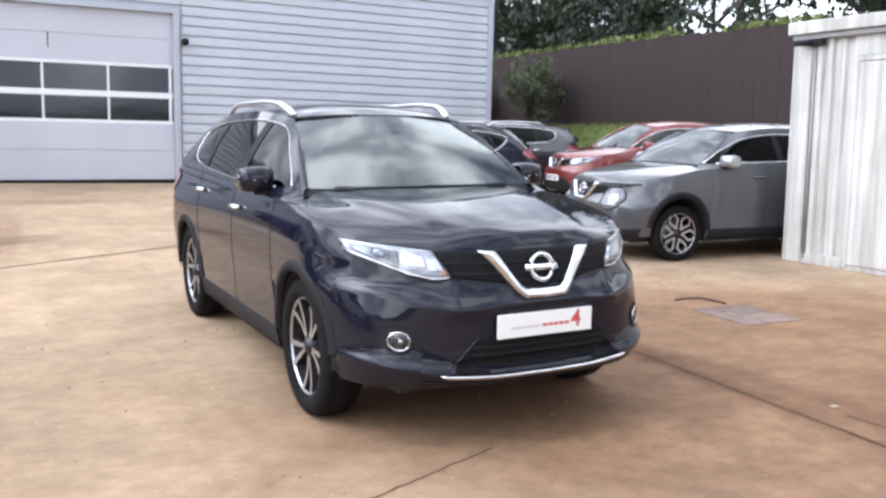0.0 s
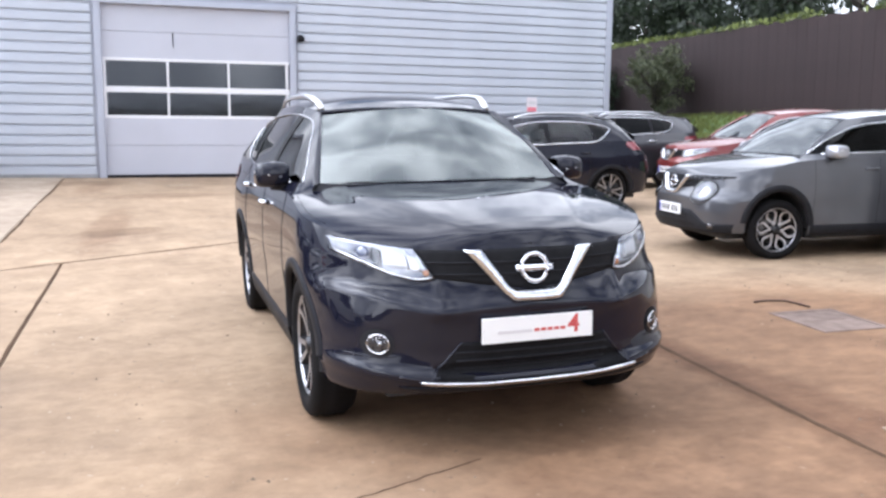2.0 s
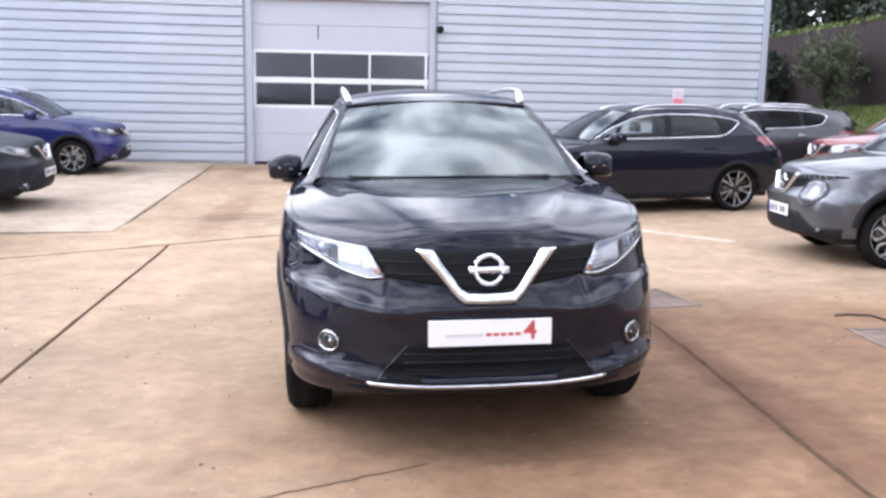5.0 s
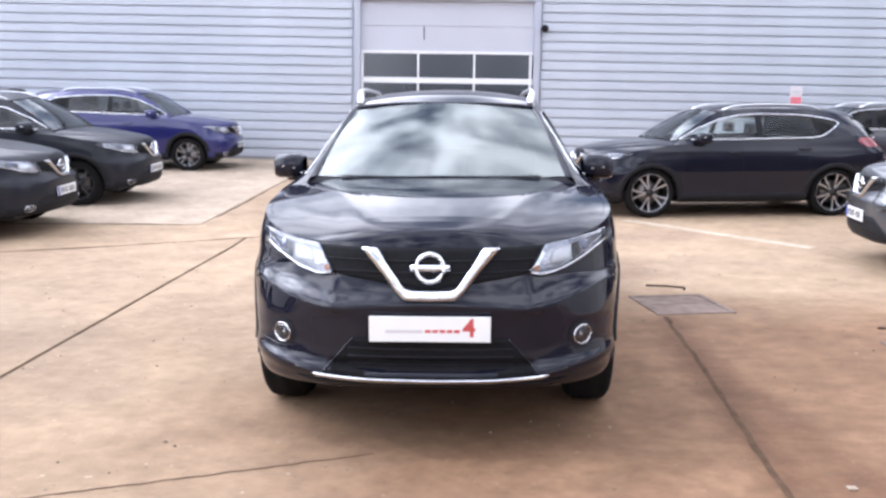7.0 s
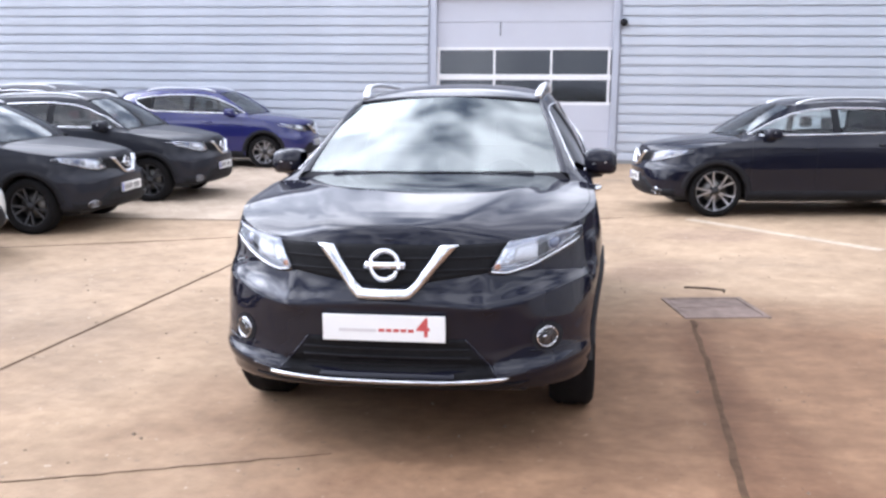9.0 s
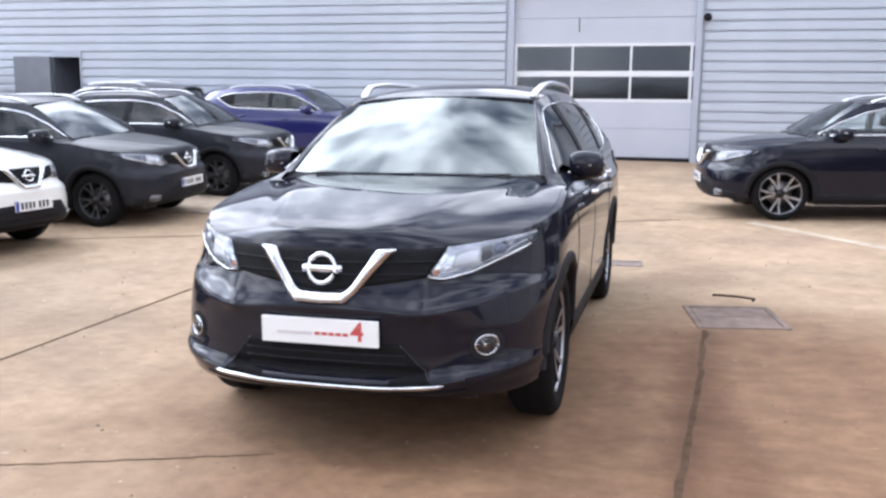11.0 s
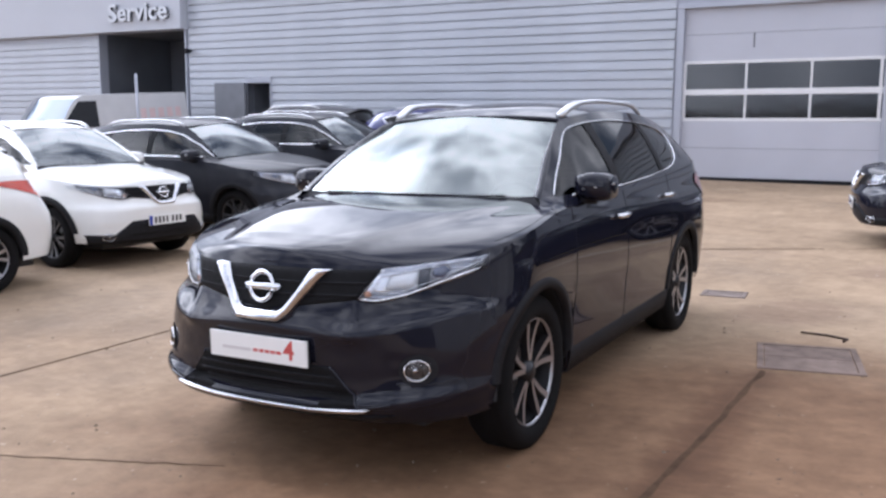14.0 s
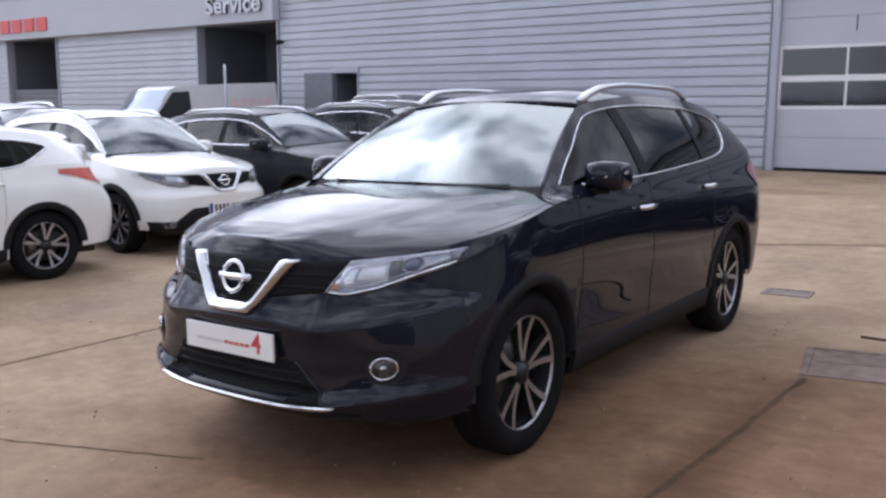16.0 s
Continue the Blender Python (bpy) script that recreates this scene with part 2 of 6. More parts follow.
def smooth_table(table):
    """A smooth curve through a table's points."""
    xs, ys = np.array([a for a, _ in table], float), np.array([b for _, b in table], float)
    h = np.diff(xs)
    d = np.diff(ys) / h
    m = np.zeros(len(xs))
    m[0], m[-1] = d[0], d[-1]
    for i in range(1, len(xs) - 1):
        m[i] = 0 if d[i - 1] * d[i] <= 0 else 2 * d[i - 1] * d[i] / (d[i - 1] + d[i])

    def f(x):
        x = np.clip(np.asarray(x, float), xs[0], xs[-1])
        i = np.clip(np.searchsorted(xs, x, side="right") - 1, 0, len(h) - 1)
        t = (x - xs[i]) / h[i]
        return (2 * t**3 - 3 * t**2 + 1) * ys[i] + (t**3 - 2 * t**2 + t) * h[i] * m[i] + (-2 * t**3 + 3 * t**2) * ys[i + 1] + (t**3 - t**2) * h[i] * m[i + 1]
    return f


# ---- the car body's form: nose at y = 0, tail at y = 4.64, 1.82 wide ----
HALF, FRONT_AXLE, REAR_AXLE, ARCH = 0.905, 0.91, 3.615, 0.405
NOSE = smooth_table([(0.18, 0.17), (0.26, 0.12), (0.3, 0.075), (0.335, 0.03), (0.36, 0.008), (0.385, 0.003), (0.394, 0.008), (0.406, 0.024), (0.418, 0.032), (0.47, 0.036), (0.53, 0.029), (0.6, 0.02), (0.645, 0.009), (0.666, 0.002), (0.676, 0.001), (0.7, 0.014), (0.73, 0.034), (0.8, 0.056), (0.88, 0.07), (0.94, 0.09), (1.05, 0.14), (1.3, 0.2)])
PLAIN_NOSE = smooth_table([(0.18, 0.17), (0.26, 0.11), (0.32, 0.06), (0.36, 0.04), (0.45, 0.03), (0.53, 0.014), (0.6, 0.01), (0.65, 0.006), (0.672, 0.002), (0.69, 0.008), (0.73, 0.036), (0.8, 0.056), (0.88, 0.07), (0.94, 0.09), (1.05, 0.14), (1.3, 0.2)])
NOSE_KIND = {"sculpted": True}   # the SUV's bumper has a lip and creases, the others' are plain
CREASE = smooth_table([(0.0, 0.008), (0.25, 0.0), (0.42, -0.012), (0.55, 0.01), (0.75, 0.055), (0.85, 0.07)])
LIP_RISE = smooth_table([(0.0, 0.0), (0.42, 0.0), (0.6, 0.014), (0.85, 0.045)])
POINTED = smooth_table([(0.2, 3.3), (0.45, 3.0), (0.62, 2.65), (0.78, 2.12), (1.2, 2.0)])
SECTION = smooth_table([(0.18, 0.9), (0.28, 0.955), (0.4, 0.975), (0.55, 0.985), (0.72, 1.0), (0.86, 0.998), (0.98, 0.985), (1.06, 0.965), (1.14, 0.945), (1.3, 0.9)])
TAIL = smooth_table([(0.2, 4.5), (0.35, 4.6), (0.6, 4.64), (0.8, 4.62), (1.0, 4.57), (1.2, 4.5), (1.3, 4.46)])
BELT = smooth_table([(0.0, 0.936), (0.14, 0.934), (0.25, 0.932), (0.46, 0.965), (0.7, 1.005), (0.9, 1.035), (1.25, 1.085), (1.6, 1.1), (2.4, 1.122), (3.1, 1.16), (3.7, 1.2), (4.2, 1.21), (4.64, 1.19)])
NOSE_LEN, TAIL_LEN = 0.80, 0.60


def bell(z, a, b, c, d):
    """0 below a, 1 from b to c, 0 above d, smooth between."""
    t = min(np.clip((z - a) / (b - a), 0, 1), np.clip((d - z) / (d - c), 0, 1))
    return t * t * (3 - 2 * t)


def form_z(x, z):
    """The bumper's crease and its lower lip rise towards the corners."""
    if not NOSE_KIND["sculpted"]:
        return z
    x = abs(x)
    return z - float(CREASE(x)) * bell(z, 0.55, 0.64, 0.71, 0.84) - float(LIP_RISE(x)) * bell(z, 0.3, 0.37, 0.44, 0.52)


def nose_y(z):
    return NOSE(z) if NOSE_KIND["sculpted"] else PLAIN_NOSE(z)


def plan_front(x, z):
    """The nose's surface: y at a given x and z."""
    n, w = POINTED(z), HALF * SECTION(z)
    q = np.clip(np.abs(x) / w, 0, 0.9999) ** n
    y = nose_y(form_z(x, z)) + NOSE_LEN * (1 - (1 - q) ** (1 / n))
    if not NOSE_KIND["sculpted"]:
        return y
    # a ridge from the headlamp's inner corner to the crease, and a hollow round the fog lamp
    y = y - 0.014 * math.exp(-((abs(x) - 0.425) / 0.05) ** 2) * bell(z, 0.62, 0.67, 0.74, 0.82)
    t = np.clip((0.47 - abs(x)) / 0.07, 0, 1)
    y = y + 0.042 * t * t * (3 - 2 * t) * bell(z, 0.372, 0.39, 0.405, 0.44)
    return y + 0.005 * math.exp(-((abs(x) - 0.66) / 0.13) ** 4 - ((z - 0.535) / 0.055) ** 4)


def flank(y, z):
    """The side's surface: half the width at a given y and z."""
    w, n = HALF * SECTION(z), POINTED(z)
    f = nose_y(form_z(0.8, z))
    if y < f + NOSE_LEN:
        c = np.clip(1 - (y - f) / NOSE_LEN, 0, 1)
        w = w * (1 - c**n) ** (1 / n)
    t = TAIL(z)
    if y > t - TAIL_LEN:
        c = np.clip((y - (t - TAIL_LEN)) / TAIL_LEN, 0, 1)
        w = w * (1 - c**2.8) ** (1 / 2.8)
    bulge = math.exp(-((z - 0.8) / 0.16) ** 2)
    w = w + 0.008 * bulge * (math.exp(-((y - FRONT_AXLE) / 0.42) ** 2) + math.exp(-((y - REAR_AXLE) / 0.45) ** 2))
    w = w - 0.002 * math.exp(-((z - 0.62) / 0.1) ** 2) * math.exp(-((y - 2.25) / 0.75) ** 4)
    return w


def arch_z(y, low):
    for c in (FRONT_AXLE, REAR_AXLE):
        if abs(y - c) < ARCH:
            return max(low, 0.36 + math.sqrt(ARCH**2 - (y - c) ** 2))
    return low


SILL = smooth_table([(0.0, 0.295), (0.1, 0.295), (0.3, 0.295), (0.5, 0.3), (1.3, 0.26), (2.5, 0.25), (3.2, 0.26), (4.05, 0.32), (4.64, 0.34)])


def shell_columns(fine=26):
    """Plan stations from the nose's centre to the tail's: (kind, value)."""
    cols = [("nose", a) for a in np.linspace(0, 57, fine)] + [("blend", q) for q in (0.25, 0.5, 0.75)]
    ys = [FRONT_AXLE - ARCH - 0.001]
    for c in (FRONT_AXLE, REAR_AXLE):
        ys += [c - ARCH * math.cos(a) for a in np.linspace(0.02, math.pi - 0.02, 26)]
    ys += [FRONT_AXLE + ARCH + 0.001] + list(np.linspace(1.36, 3.17, 24)) + [REAR_AXLE - ARCH - 0.001, REAR_AXLE + ARCH + 0.001, 4.06, 4.1, 4.15]
    cols += [("side", y) for y in sorted(ys)]
    return cols + [("tail", a) for a in np.linspace(1, 0, 22) ** 1.3 * 24]


def shell_point(col, z):
    kind, v = col
    if kind == "nose":
        n = POINTED(z)
        s, c = math.sin(radians(v)), math.cos(radians(v))
        x = float(HALF * SECTION(z) * s ** (2 / n)) if v else 0.0
        return (x, float(plan_front(x, z)), z)
    if kind == "blend":
        y0 = shell_point(("nose", 57), z)[1]
        y = y0 + (FRONT_AXLE - ARCH - 0.001 - y0) * v
        return (flank(y, z), y, z)
    if kind == "side":
        return (flank(v, z), v, z)
    t = TAIL(z)
    first = math.acos(max((4.17 - t + TAIL_LEN) / TAIL_LEN, 0.0) ** 1.4)
    y = t - TAIL_LEN * (1 - math.cos(first * v / 24) ** (2 / 2.8))
    return (flank(y, z) if v else 0.0, y, z)


def make_shell(rows=18, fine=26):
    cols, G = shell_columns(fine), []
    for col in cols:
        y = shell_point(col, 0.45)[1]
        low, top = arch_z(y, float(SILL(y))), 0.95
        for _ in range(4):
            top = float(BELT(shell_point(col, top)[1]))
        G.append([shell_point(col, low + (top - low) * k / (rows - 1)) for k in range(rows)])
    return np.array(G)


def bonnet_height(x, y, xt, zt):
    mid = float(BONNET_MID(y))
    q = abs(x) / max(xt, 1e-6)
    z = zt + (mid - zt) * (1 - q**3.2)
    # a raised middle between two creases that run from the grille to the pillars' feet
    xr = 0.30 + 0.33 * (y - 0.1)
    t = min(1, max(0, (xr + 0.06 - abs(x)) / 0.12))
    return z + 0.01 * t * t * (3 - 2 * t) * min(1, max(0, (y - 0.08) * 5)) * min(1, max(0, (xt - xr) / 0.15))


BONNET_MID = smooth_table([(0.06, 0.93), (0.088, 0.94), (0.1, 0.966), (0.113, 0.987), (0.128, 0.998), (0.16, 1.0055), (0.25, 1.0185), (0.5, 1.0545), (0.9, 1.102), (1.25, 1.126)])
ROOF_MID = smooth_table([(1.88, 1.548), (2.1, 1.6), (2.5, 1.642), (3.0, 1.65), (3.6, 1.622), (4.2, 1.56), (4.4, 1.53)])
ROOF_X = smooth_table([(1.25, 0.75), (1.5, 0.69), (1.98, 0.568), (2.3, 0.6), (3.0, 0.6), (3.8, 0.575), (4.3, 0.54), (4.5, 0.6)])
ROOF_Z = smooth_table([(1.22, 1.09), (1.5, 1.262), (1.98, 1.525), (2.3, 1.565), (2.6, 1.58), (3.2, 1.575), (3.8, 1.53), (4.2, 1.465), (4.45, 1.3), (4.52, 1.2)])
WINDOWS = {   # outline above, outline below, panes, pillars
    "suv": (smooth_table([(1.36, 1.148), (1.6, 1.285), (1.98, 1.478), (2.3, 1.515), (2.57, 1.523), (3.2, 1.508), (3.57, 1.47), (3.68, 1.445), (3.74, 1.41)]),
            smooth_table([(1.36, 1.14), (2.04, 1.142), (3.17, 1.186), (3.45, 1.215), (3.6, 1.262), (3.69, 1.33), (3.74, 1.405)]), [(1.37, 2.18), (2.26, 3.14), (3.2, 3.735)], [(2.17, 2.27), (3.13, 3.21)]),
    "crossover": (lerp_table([(1.34, 1.158), (1.6, 1.292), (1.95, 1.425), (2.2, 1.475), (2.5, 1.498), (3.0, 1.494), (3.45, 1.466), (3.7, 1.436), (3.86, 1.392)]),
                  lerp_table([(1.34, 1.15), (2.2, 1.16), (3.3, 1.185), (3.45, 1.208), (3.7, 1.31), (3.86, 1.382)]), [(1.35, 2.45), (2.53, 3.38), (3.42, 3.85)], [(2.44, 2.54), (3.37, 3.43)]),
}


def cabin_side(y, z):
    """Half the width of the cabin's side above the belt line."""
    zb, zt = float(BELT(y)), float(ROOF_Z(y))
    xb, xt = float(flank(y, zb)), float(ROOF_X(y))
    t = np.clip((z - zb) / max(zt - zb, 1e-4), 0, 1)
    return xb + (xt - xb) * t + 0.022 * math.sin(math.pi * t) * min(1, max(0, (zt - zb) * 3))


# ---- cars ----
def strip_patch(upper, lower, offset, n=24, m=6, thick=0.012, flare=0.0, bulge=0.0):
    """A plate that lies on the nose: between two front-view (x, z) lines, proud by offset, with its rim turned back."""
    up, lo = smooth_or_line(upper, n), smooth_or_line(lower, n)
    rows = []
    for k in range(m + 1):
        t = k / m
        rows.append([(u[0] + (l[0] - u[0]) * t, u[1] + (l[1] - u[1]) * t) for u, l in zip(up, lo)])
    P = np.array([[(x, plan_front(x, z) - offset - flare * k / m - bulge * math.sin(math.pi * k / m), z) for x, z in r] for k, r in enumerate(rows)], float)
    v, f = grid(P)
    rim = list(range(n + 1)) + [k * (n + 1) + n for k in range(1, m + 1)] + [m * (n + 1) + j for j in range(n - 1, -1, -1)] + [k * (n + 1) for k in range(m - 1, 0, -1)]
    v = list(map(tuple, v))
    base = len(v)
    for i in rim:
        v.append((v[i][0], v[i][1] + thick + offset + flare, v[i][2]))
    c = len(rim)
    f = list(f) + [(rim[i], base + i, base + (i + 1) % c, rim[(i + 1) % c]) for i in range(c)]
    return v, [tuple(reversed(q)) for q in f]


def smooth_or_line(points, n):
    """n + 1 points at even steps along a line of points."""
    P = np.array(points, float)
    d = np.r_[0, np.cumsum(np.hypot(*np.diff(P, axis=0).T))]
    s = np.linspace(0, d[-1], n + 1)
    return list(zip(np.interp(s, d, P[:, 0]), np.interp(s, d, P[:, 1])))


def ring(cx, cz, r, tube_r, offset, n=28, squash=1.0):
    pts = [(cx + r * math.cos(a), cz + r * squash * math.sin(a)) for a in (2 * math.pi * k / n for k in range(n))]
    return tube([(x, float(plan_front(x, z)) - offset, z) for x, z in pts], tube_r, 6, closed=True)


def disc(cx, cz, r, offset, n=20, dome=0.0):
    v, f = [], []
    rings = 4
    for k in range(rings + 1):
        q = k / rings
        for j in range(n):
            a = 2 * math.pi * j / n
            x, z = cx + r * q * math.cos(a), cz + r * q * math.sin(a)
            v.append((x, float(plan_front(x, z)) - offset - dome * math.sqrt(max(0, 1 - q * q)), z))
    for k in range(rings):
        for j in range(n):
            f.append(((k + 1) * n + j, (k + 1) * n + (j + 1) % n, k * n + (j + 1) % n, k * n + j))
    return v, f


def wheel_meshes(radius, width, spokes, style):
    """Meshes of a wheel about the x axis, its outer face towards +x."""
    r_rim = radius - {"twin": 0.113, "low": 0.085, "single": 0.12, "petal": 0.09}[style]
    w = width / 2
    tyre = lathe_x([(r_rim - 0.005, w * 0.72), (r_rim + 0.02, w * 0.96), (r_rim + 0.05, w), (radius - 0.03, w * 0.96), (radius - 0.008, w * 0.8), (radius, w * 0.6),
                    (radius - 0.006, w * 0.32), (radius, w * 0.28), (radius, -w * 0.28), (radius - 0.006, -w * 0.32), (radius, -w * 0.6), (radius - 0.03, -w * 0.95), (r_rim, -w * 0.8)], 48)
    barrel = lathe_x([(r_rim - 0.012, w * 0.66), (r_rim - 0.02, w * 0.3), (r_rim - 0.03, -w * 0.2), (r_rim - 0.03, -w * 0.7), (0.03, -w * 0.72)], 48)
    lip = lathe_x([(r_rim + 0.004, w * 0.7), (r_rim + 0.004, w * 0.8), (r_rim - 0.002, w * 0.81), (r_rim - 0.006, w * 0.7)], 48)
    out, faces = [], []
    for k in range(spokes):
        base = 2 * math.pi * k / spokes
        for side in ((0,) if style == "single" else (-1, 1)):
            a0, a1 = base + side * 0.13, base + side * 0.245
            h0, h1 = (0.034, 0.03) if style == "single" else (0.0125, 0.0175) if style == "twin" else (0.014, 0.015) if style == "petal" else (0.0115, 0.0145)
            sec = []
            for t in np.linspace(0, 1, 9 if style == "petal" else 6):
                r = 0.055 + (r_rim - 0.062) * t
                a, h = a0 + (a1 - a0) * t, h0 + (h1 - h0) * t
                if style == "petal":
                    a = base + side * (0.05 + 0.29 * math.sin(math.pi * t ** 1.5) ** 0.8)
                x = w * (0.66 + 0.12 * t - 0.06 * math.sin(math.pi * t))
                er, et = (math.cos(a), math.sin(a)), (-math.sin(a), math.cos(a))
                p = lambda off, xx: (xx, er[0] * r + et[0] * off, er[1] * r + et[1] * off)
                sec.append([p(-h, x - 0.035), p(-h * 0.86, x), p(h * 0.86, x), p(h, x - 0.035)])
            out.append(grid(np.array(sec)))
    hub = lathe_x([(0.06, w * 0.3), (0.056, w * 0.62), (0.036, w * 0.74), (0.034, w * 0.78), (0.001, w * 0.79)], 24)
    disc_brake = lathe_x([(0.05, -0.01), (0.155, -0.01), (0.155, -0.03), (0.05, -0.03)], 36)
    return {k: v for k, v in (("tyre", tyre), ("barrel", barrel), ("lip", lip), ("spokes", out), ("hub", hub), ("disc", disc_brake))}


def add_wheel(car, x, y, z, radius, width, spokes, style, flip, share, bright=True):
    """A wheel under a car; its meshes are shared between the four."""
    if not share:
        m = wheel_meshes(radius, width, spokes, style)
        share["wheel"] = smooth_mesh("wheel", *m["barrel"], M_RIMDARK)
        share["tyre"] = smooth_mesh("tyre", *m["tyre"], M_TYRE)
        share["rim"] = smooth_mesh("rim_lip", *m["lip"], M_ALLOY if bright else M_RIMGREY)
        share["hub_cap"] = smooth_mesh("hub_cap", *m["hub"], M_RIMDARK)
        share["brake_disc"] = smooth_mesh("brake_disc", *m["disc"], M_BRAKE)
        for k, s in enumerate(m["spokes"]):
            me = smooth_mesh("spoke", *s, M_ALLOY if bright else M_RIMGREY, smooth=False)
            me.materials.append(M_RIMDARK)
            me.polygons.foreach_set("material_index", [0 if i % 3 == 1 else 1 for i in range(len(me.polygons))])
            share["spoke%d" % k] = me
    w = new("wheel", share["wheel"])
    w.parent = car
    w.matrix_basis = pose(x, y, z, random.uniform(0, 360), 0, 180 if flip else 0)
    for key, me in share.items():
        if key != "wheel":
            o = new(key.rstrip("0123456789"), me)
            o.parent = w
    return w


def lettered(name, body, size, m, material, parent, extrude=0.002, align="CENTER", squeeze=1.0):
    cu = bpy.data.curves.new(name, "FONT")
    cu.body, cu.size, cu.extrude, cu.align_x, cu.align_y = body, size, extrude, align, "CENTER"
    cu.offset = size * 0.02
    tmp = bpy.data.objects.new("tmp", cu)
    scene.collection.objects.link(tmp)
    me = bpy.data.meshes.new_from_object(tmp.evaluated_get(bpy.context.evaluated_depsgraph_get()))
    bpy.data.objects.remove(tmp)
    me.name = name
    me.materials.clear()
    me.materials.append(material)
    ob = new(name, me)
    ob.parent = parent
    ob.matrix_basis = m @ Matrix.Diagonal((squeeze, 1, 1, 1))
    return ob


def build_car(label, m, paint, size=(1, 1, 1), wheel=(0.362, 0.225, 5, "twin"), face="suv", rails=True, plate="bars", detail=2, cladding=True, group="", rake=0.0, bright=True, side_glass=None):
    sx, sy, sz = size
    S = np.array(size, float)
    car = tagged(new("car"), label, "car", group)
    car.matrix_basis = settle(m)

    def put(name, vf, material, parent=car, note="", smooth=True):
        v, f = vf
        v = np.array(v, float)
        if name in ("body", "cabin_side", "sill_trim", "arch_trim", "window_pillar", "front_pillar"):
            f = [tuple(reversed(q)) for q in f]
        if rake:
            v[:, 1] -= rake * np.clip(v[:, 2] - 0.98, 0, 1) * np.clip(v[:, 1] - 3.0, 0, 2) / 1.3
        if face == "crossover":
            v[:, 2] += 0.1 * np.clip(v[:, 2] - 1.02, 0, 1)
        if face == "hatch":
            v[:, 1] -= 0.35 * np.clip(v[:, 2] - 0.78, 0, 0.25) * np.clip(v[:, 1] - 3.5, 0, 1)
        return mpart(name, v * S, f, material, parent, note, smooth)

    NOSE_KIND["sculpted"] = face == "suv"
    # body shell
    G = make_shell(52, 56) if detail == 3 else make_shell(30, 30)
    put("body", join(grid(G), mirror(grid(G))), paint)
    # bonnet
    tops = [tuple(g[-1]) for g in G]
    rows = []
    for x, y, z in tops:
        if y > 1.23:
            break
        rows.append([(x * s, y, bonnet_height(x * s, y, x, z)) for s in np.sin(np.linspace(-math.pi / 2, math.pi / 2, 81))])
    xe, ze = float(flank(1.25, 1.085)), 1.085
    rows.append([(xe * s, 1.25 - 0.02 * (1 - s * s), bonnet_height(xe * s, 1.25, xe, ze)) for s in np.sin(np.linspace(-math.pi / 2, math.pi / 2, 81))])
    put("bonnet", grid(rows), paint)
    seam = []
    for y in np.linspace(0.62, 1.2, 18):
        xt, zt = float(flank(y, float(BELT(y)))), float(BELT(y))
        seam.append((xt * 0.965, y, bonnet_height(xt * 0.965, y, xt, zt)))
    for h in (tube(seam, 0.0015, 5), mirror(tube(seam, 0.0015, 5))):
        put("bonnet_gap", h, M_TRIM)
    # windscreen, cowl and front pillars
    def screen(s, t):
        x0, x1 = 0.695 * s, 0.545 * s
        y0, y1 = 1.235 + 0.075 * s * s, 1.885 + 0.105 * s * s
        z0, z1 = 1.128 + 0.012 * s * s, 1.548 - 0.03 * s * s
        b = 0.03 * math.sin(math.pi * t)
        return (x0 + (x1 - x0) * t, y0 + (y1 - y0) * t - b * 0.5, z0 + (z1 - z0) * t + b)
    ss = np.linspace(-1, 1, 25)
    ts = np.linspace(0, 1, 13)
    ws = put("windscreen", grid([[screen(s, t) for s in ss] for t in ts]), M_SCREEN if detail == 3 else M_DULLSCREEN)
    ws.visible_shadow = False
    put("cowl", grid([[(screen(s, 0)[0] * 1.12, 1.2 + 0.03 * s * s, 1.1 - 0.022 * s * s) for s in ss], [screen(s, 0) for s in ss]]), M_TRIM)
    for s0, s1, t0, t1 in ((-0.8, 0.05, 0.0, 0.012), (0.0, 0.8, 0.014, 0.0)):
        pts = [screen(s0 + (s1 - s0) * q, t0 + (t1 - t0) * q) for q in np.linspace(0, 1, 12)]
        put("wiper", tube([(x, y - 0.004, z + 0.006) for x, y, z in pts], 0.005, 6), M_TRIM)
    edge = [screen(1, t) for t in ts]
    side = []
    for t in ts:
        y = 1.25 + (1.98 - 1.25) * t
        side.append((float(ROOF_X(y)), y, float(ROOF_Z(y))))
    mid = [((a[0] + b[0]) / 2 + 0.012, (a[1] + b[1]) / 2 - 0.012, (a[2] + b[2]) / 2 + 0.012) for a, b in zip(edge, side)]
    put("front_pillar", grid([edge, mid, side]), paint)
    put("front_pillar", mirror(grid([edge, mid, side])), paint)
    # roof
    ys = np.r_[np.linspace(0, 1, 8)[:-1] * 0.1, np.linspace(0.1, 1, 18)]
    rows = []
    for q in ys:
        row = []
        for s in np.sin(np.linspace(-math.pi / 2, math.pi / 2, 25)):
            y0 = 1.885 + 0.105 * s * s
            y = y0 + (4.33 - 0.1 * s * s - y0) * q
            xe, ze, zc = float(ROOF_X(max(y, 1.98))), float(ROOF_Z(max(y, 1.98))), float(ROOF_MID(y))
            if y < 1.98:
                ze = 1.52
            row.append((xe * s, y, ze + (zc - ze) * (1 - abs(s) ** 2.4)))
        rows.append(row)
    rows.insert(0, [screen(s, 1.0) for s in np.sin(np.linspace(-math.pi / 2, math.pi / 2, 25))])
    put("roof", grid(rows), paint)
    # rear screen and tail panel
    re = rows[-1]
    low = [(flank(4.46, 1.2) * s * 0.98, 4.5 - 0.12 * s * s, 1.2) for s in np.sin(np.linspace(-math.pi / 2, math.pi / 2, 25))]
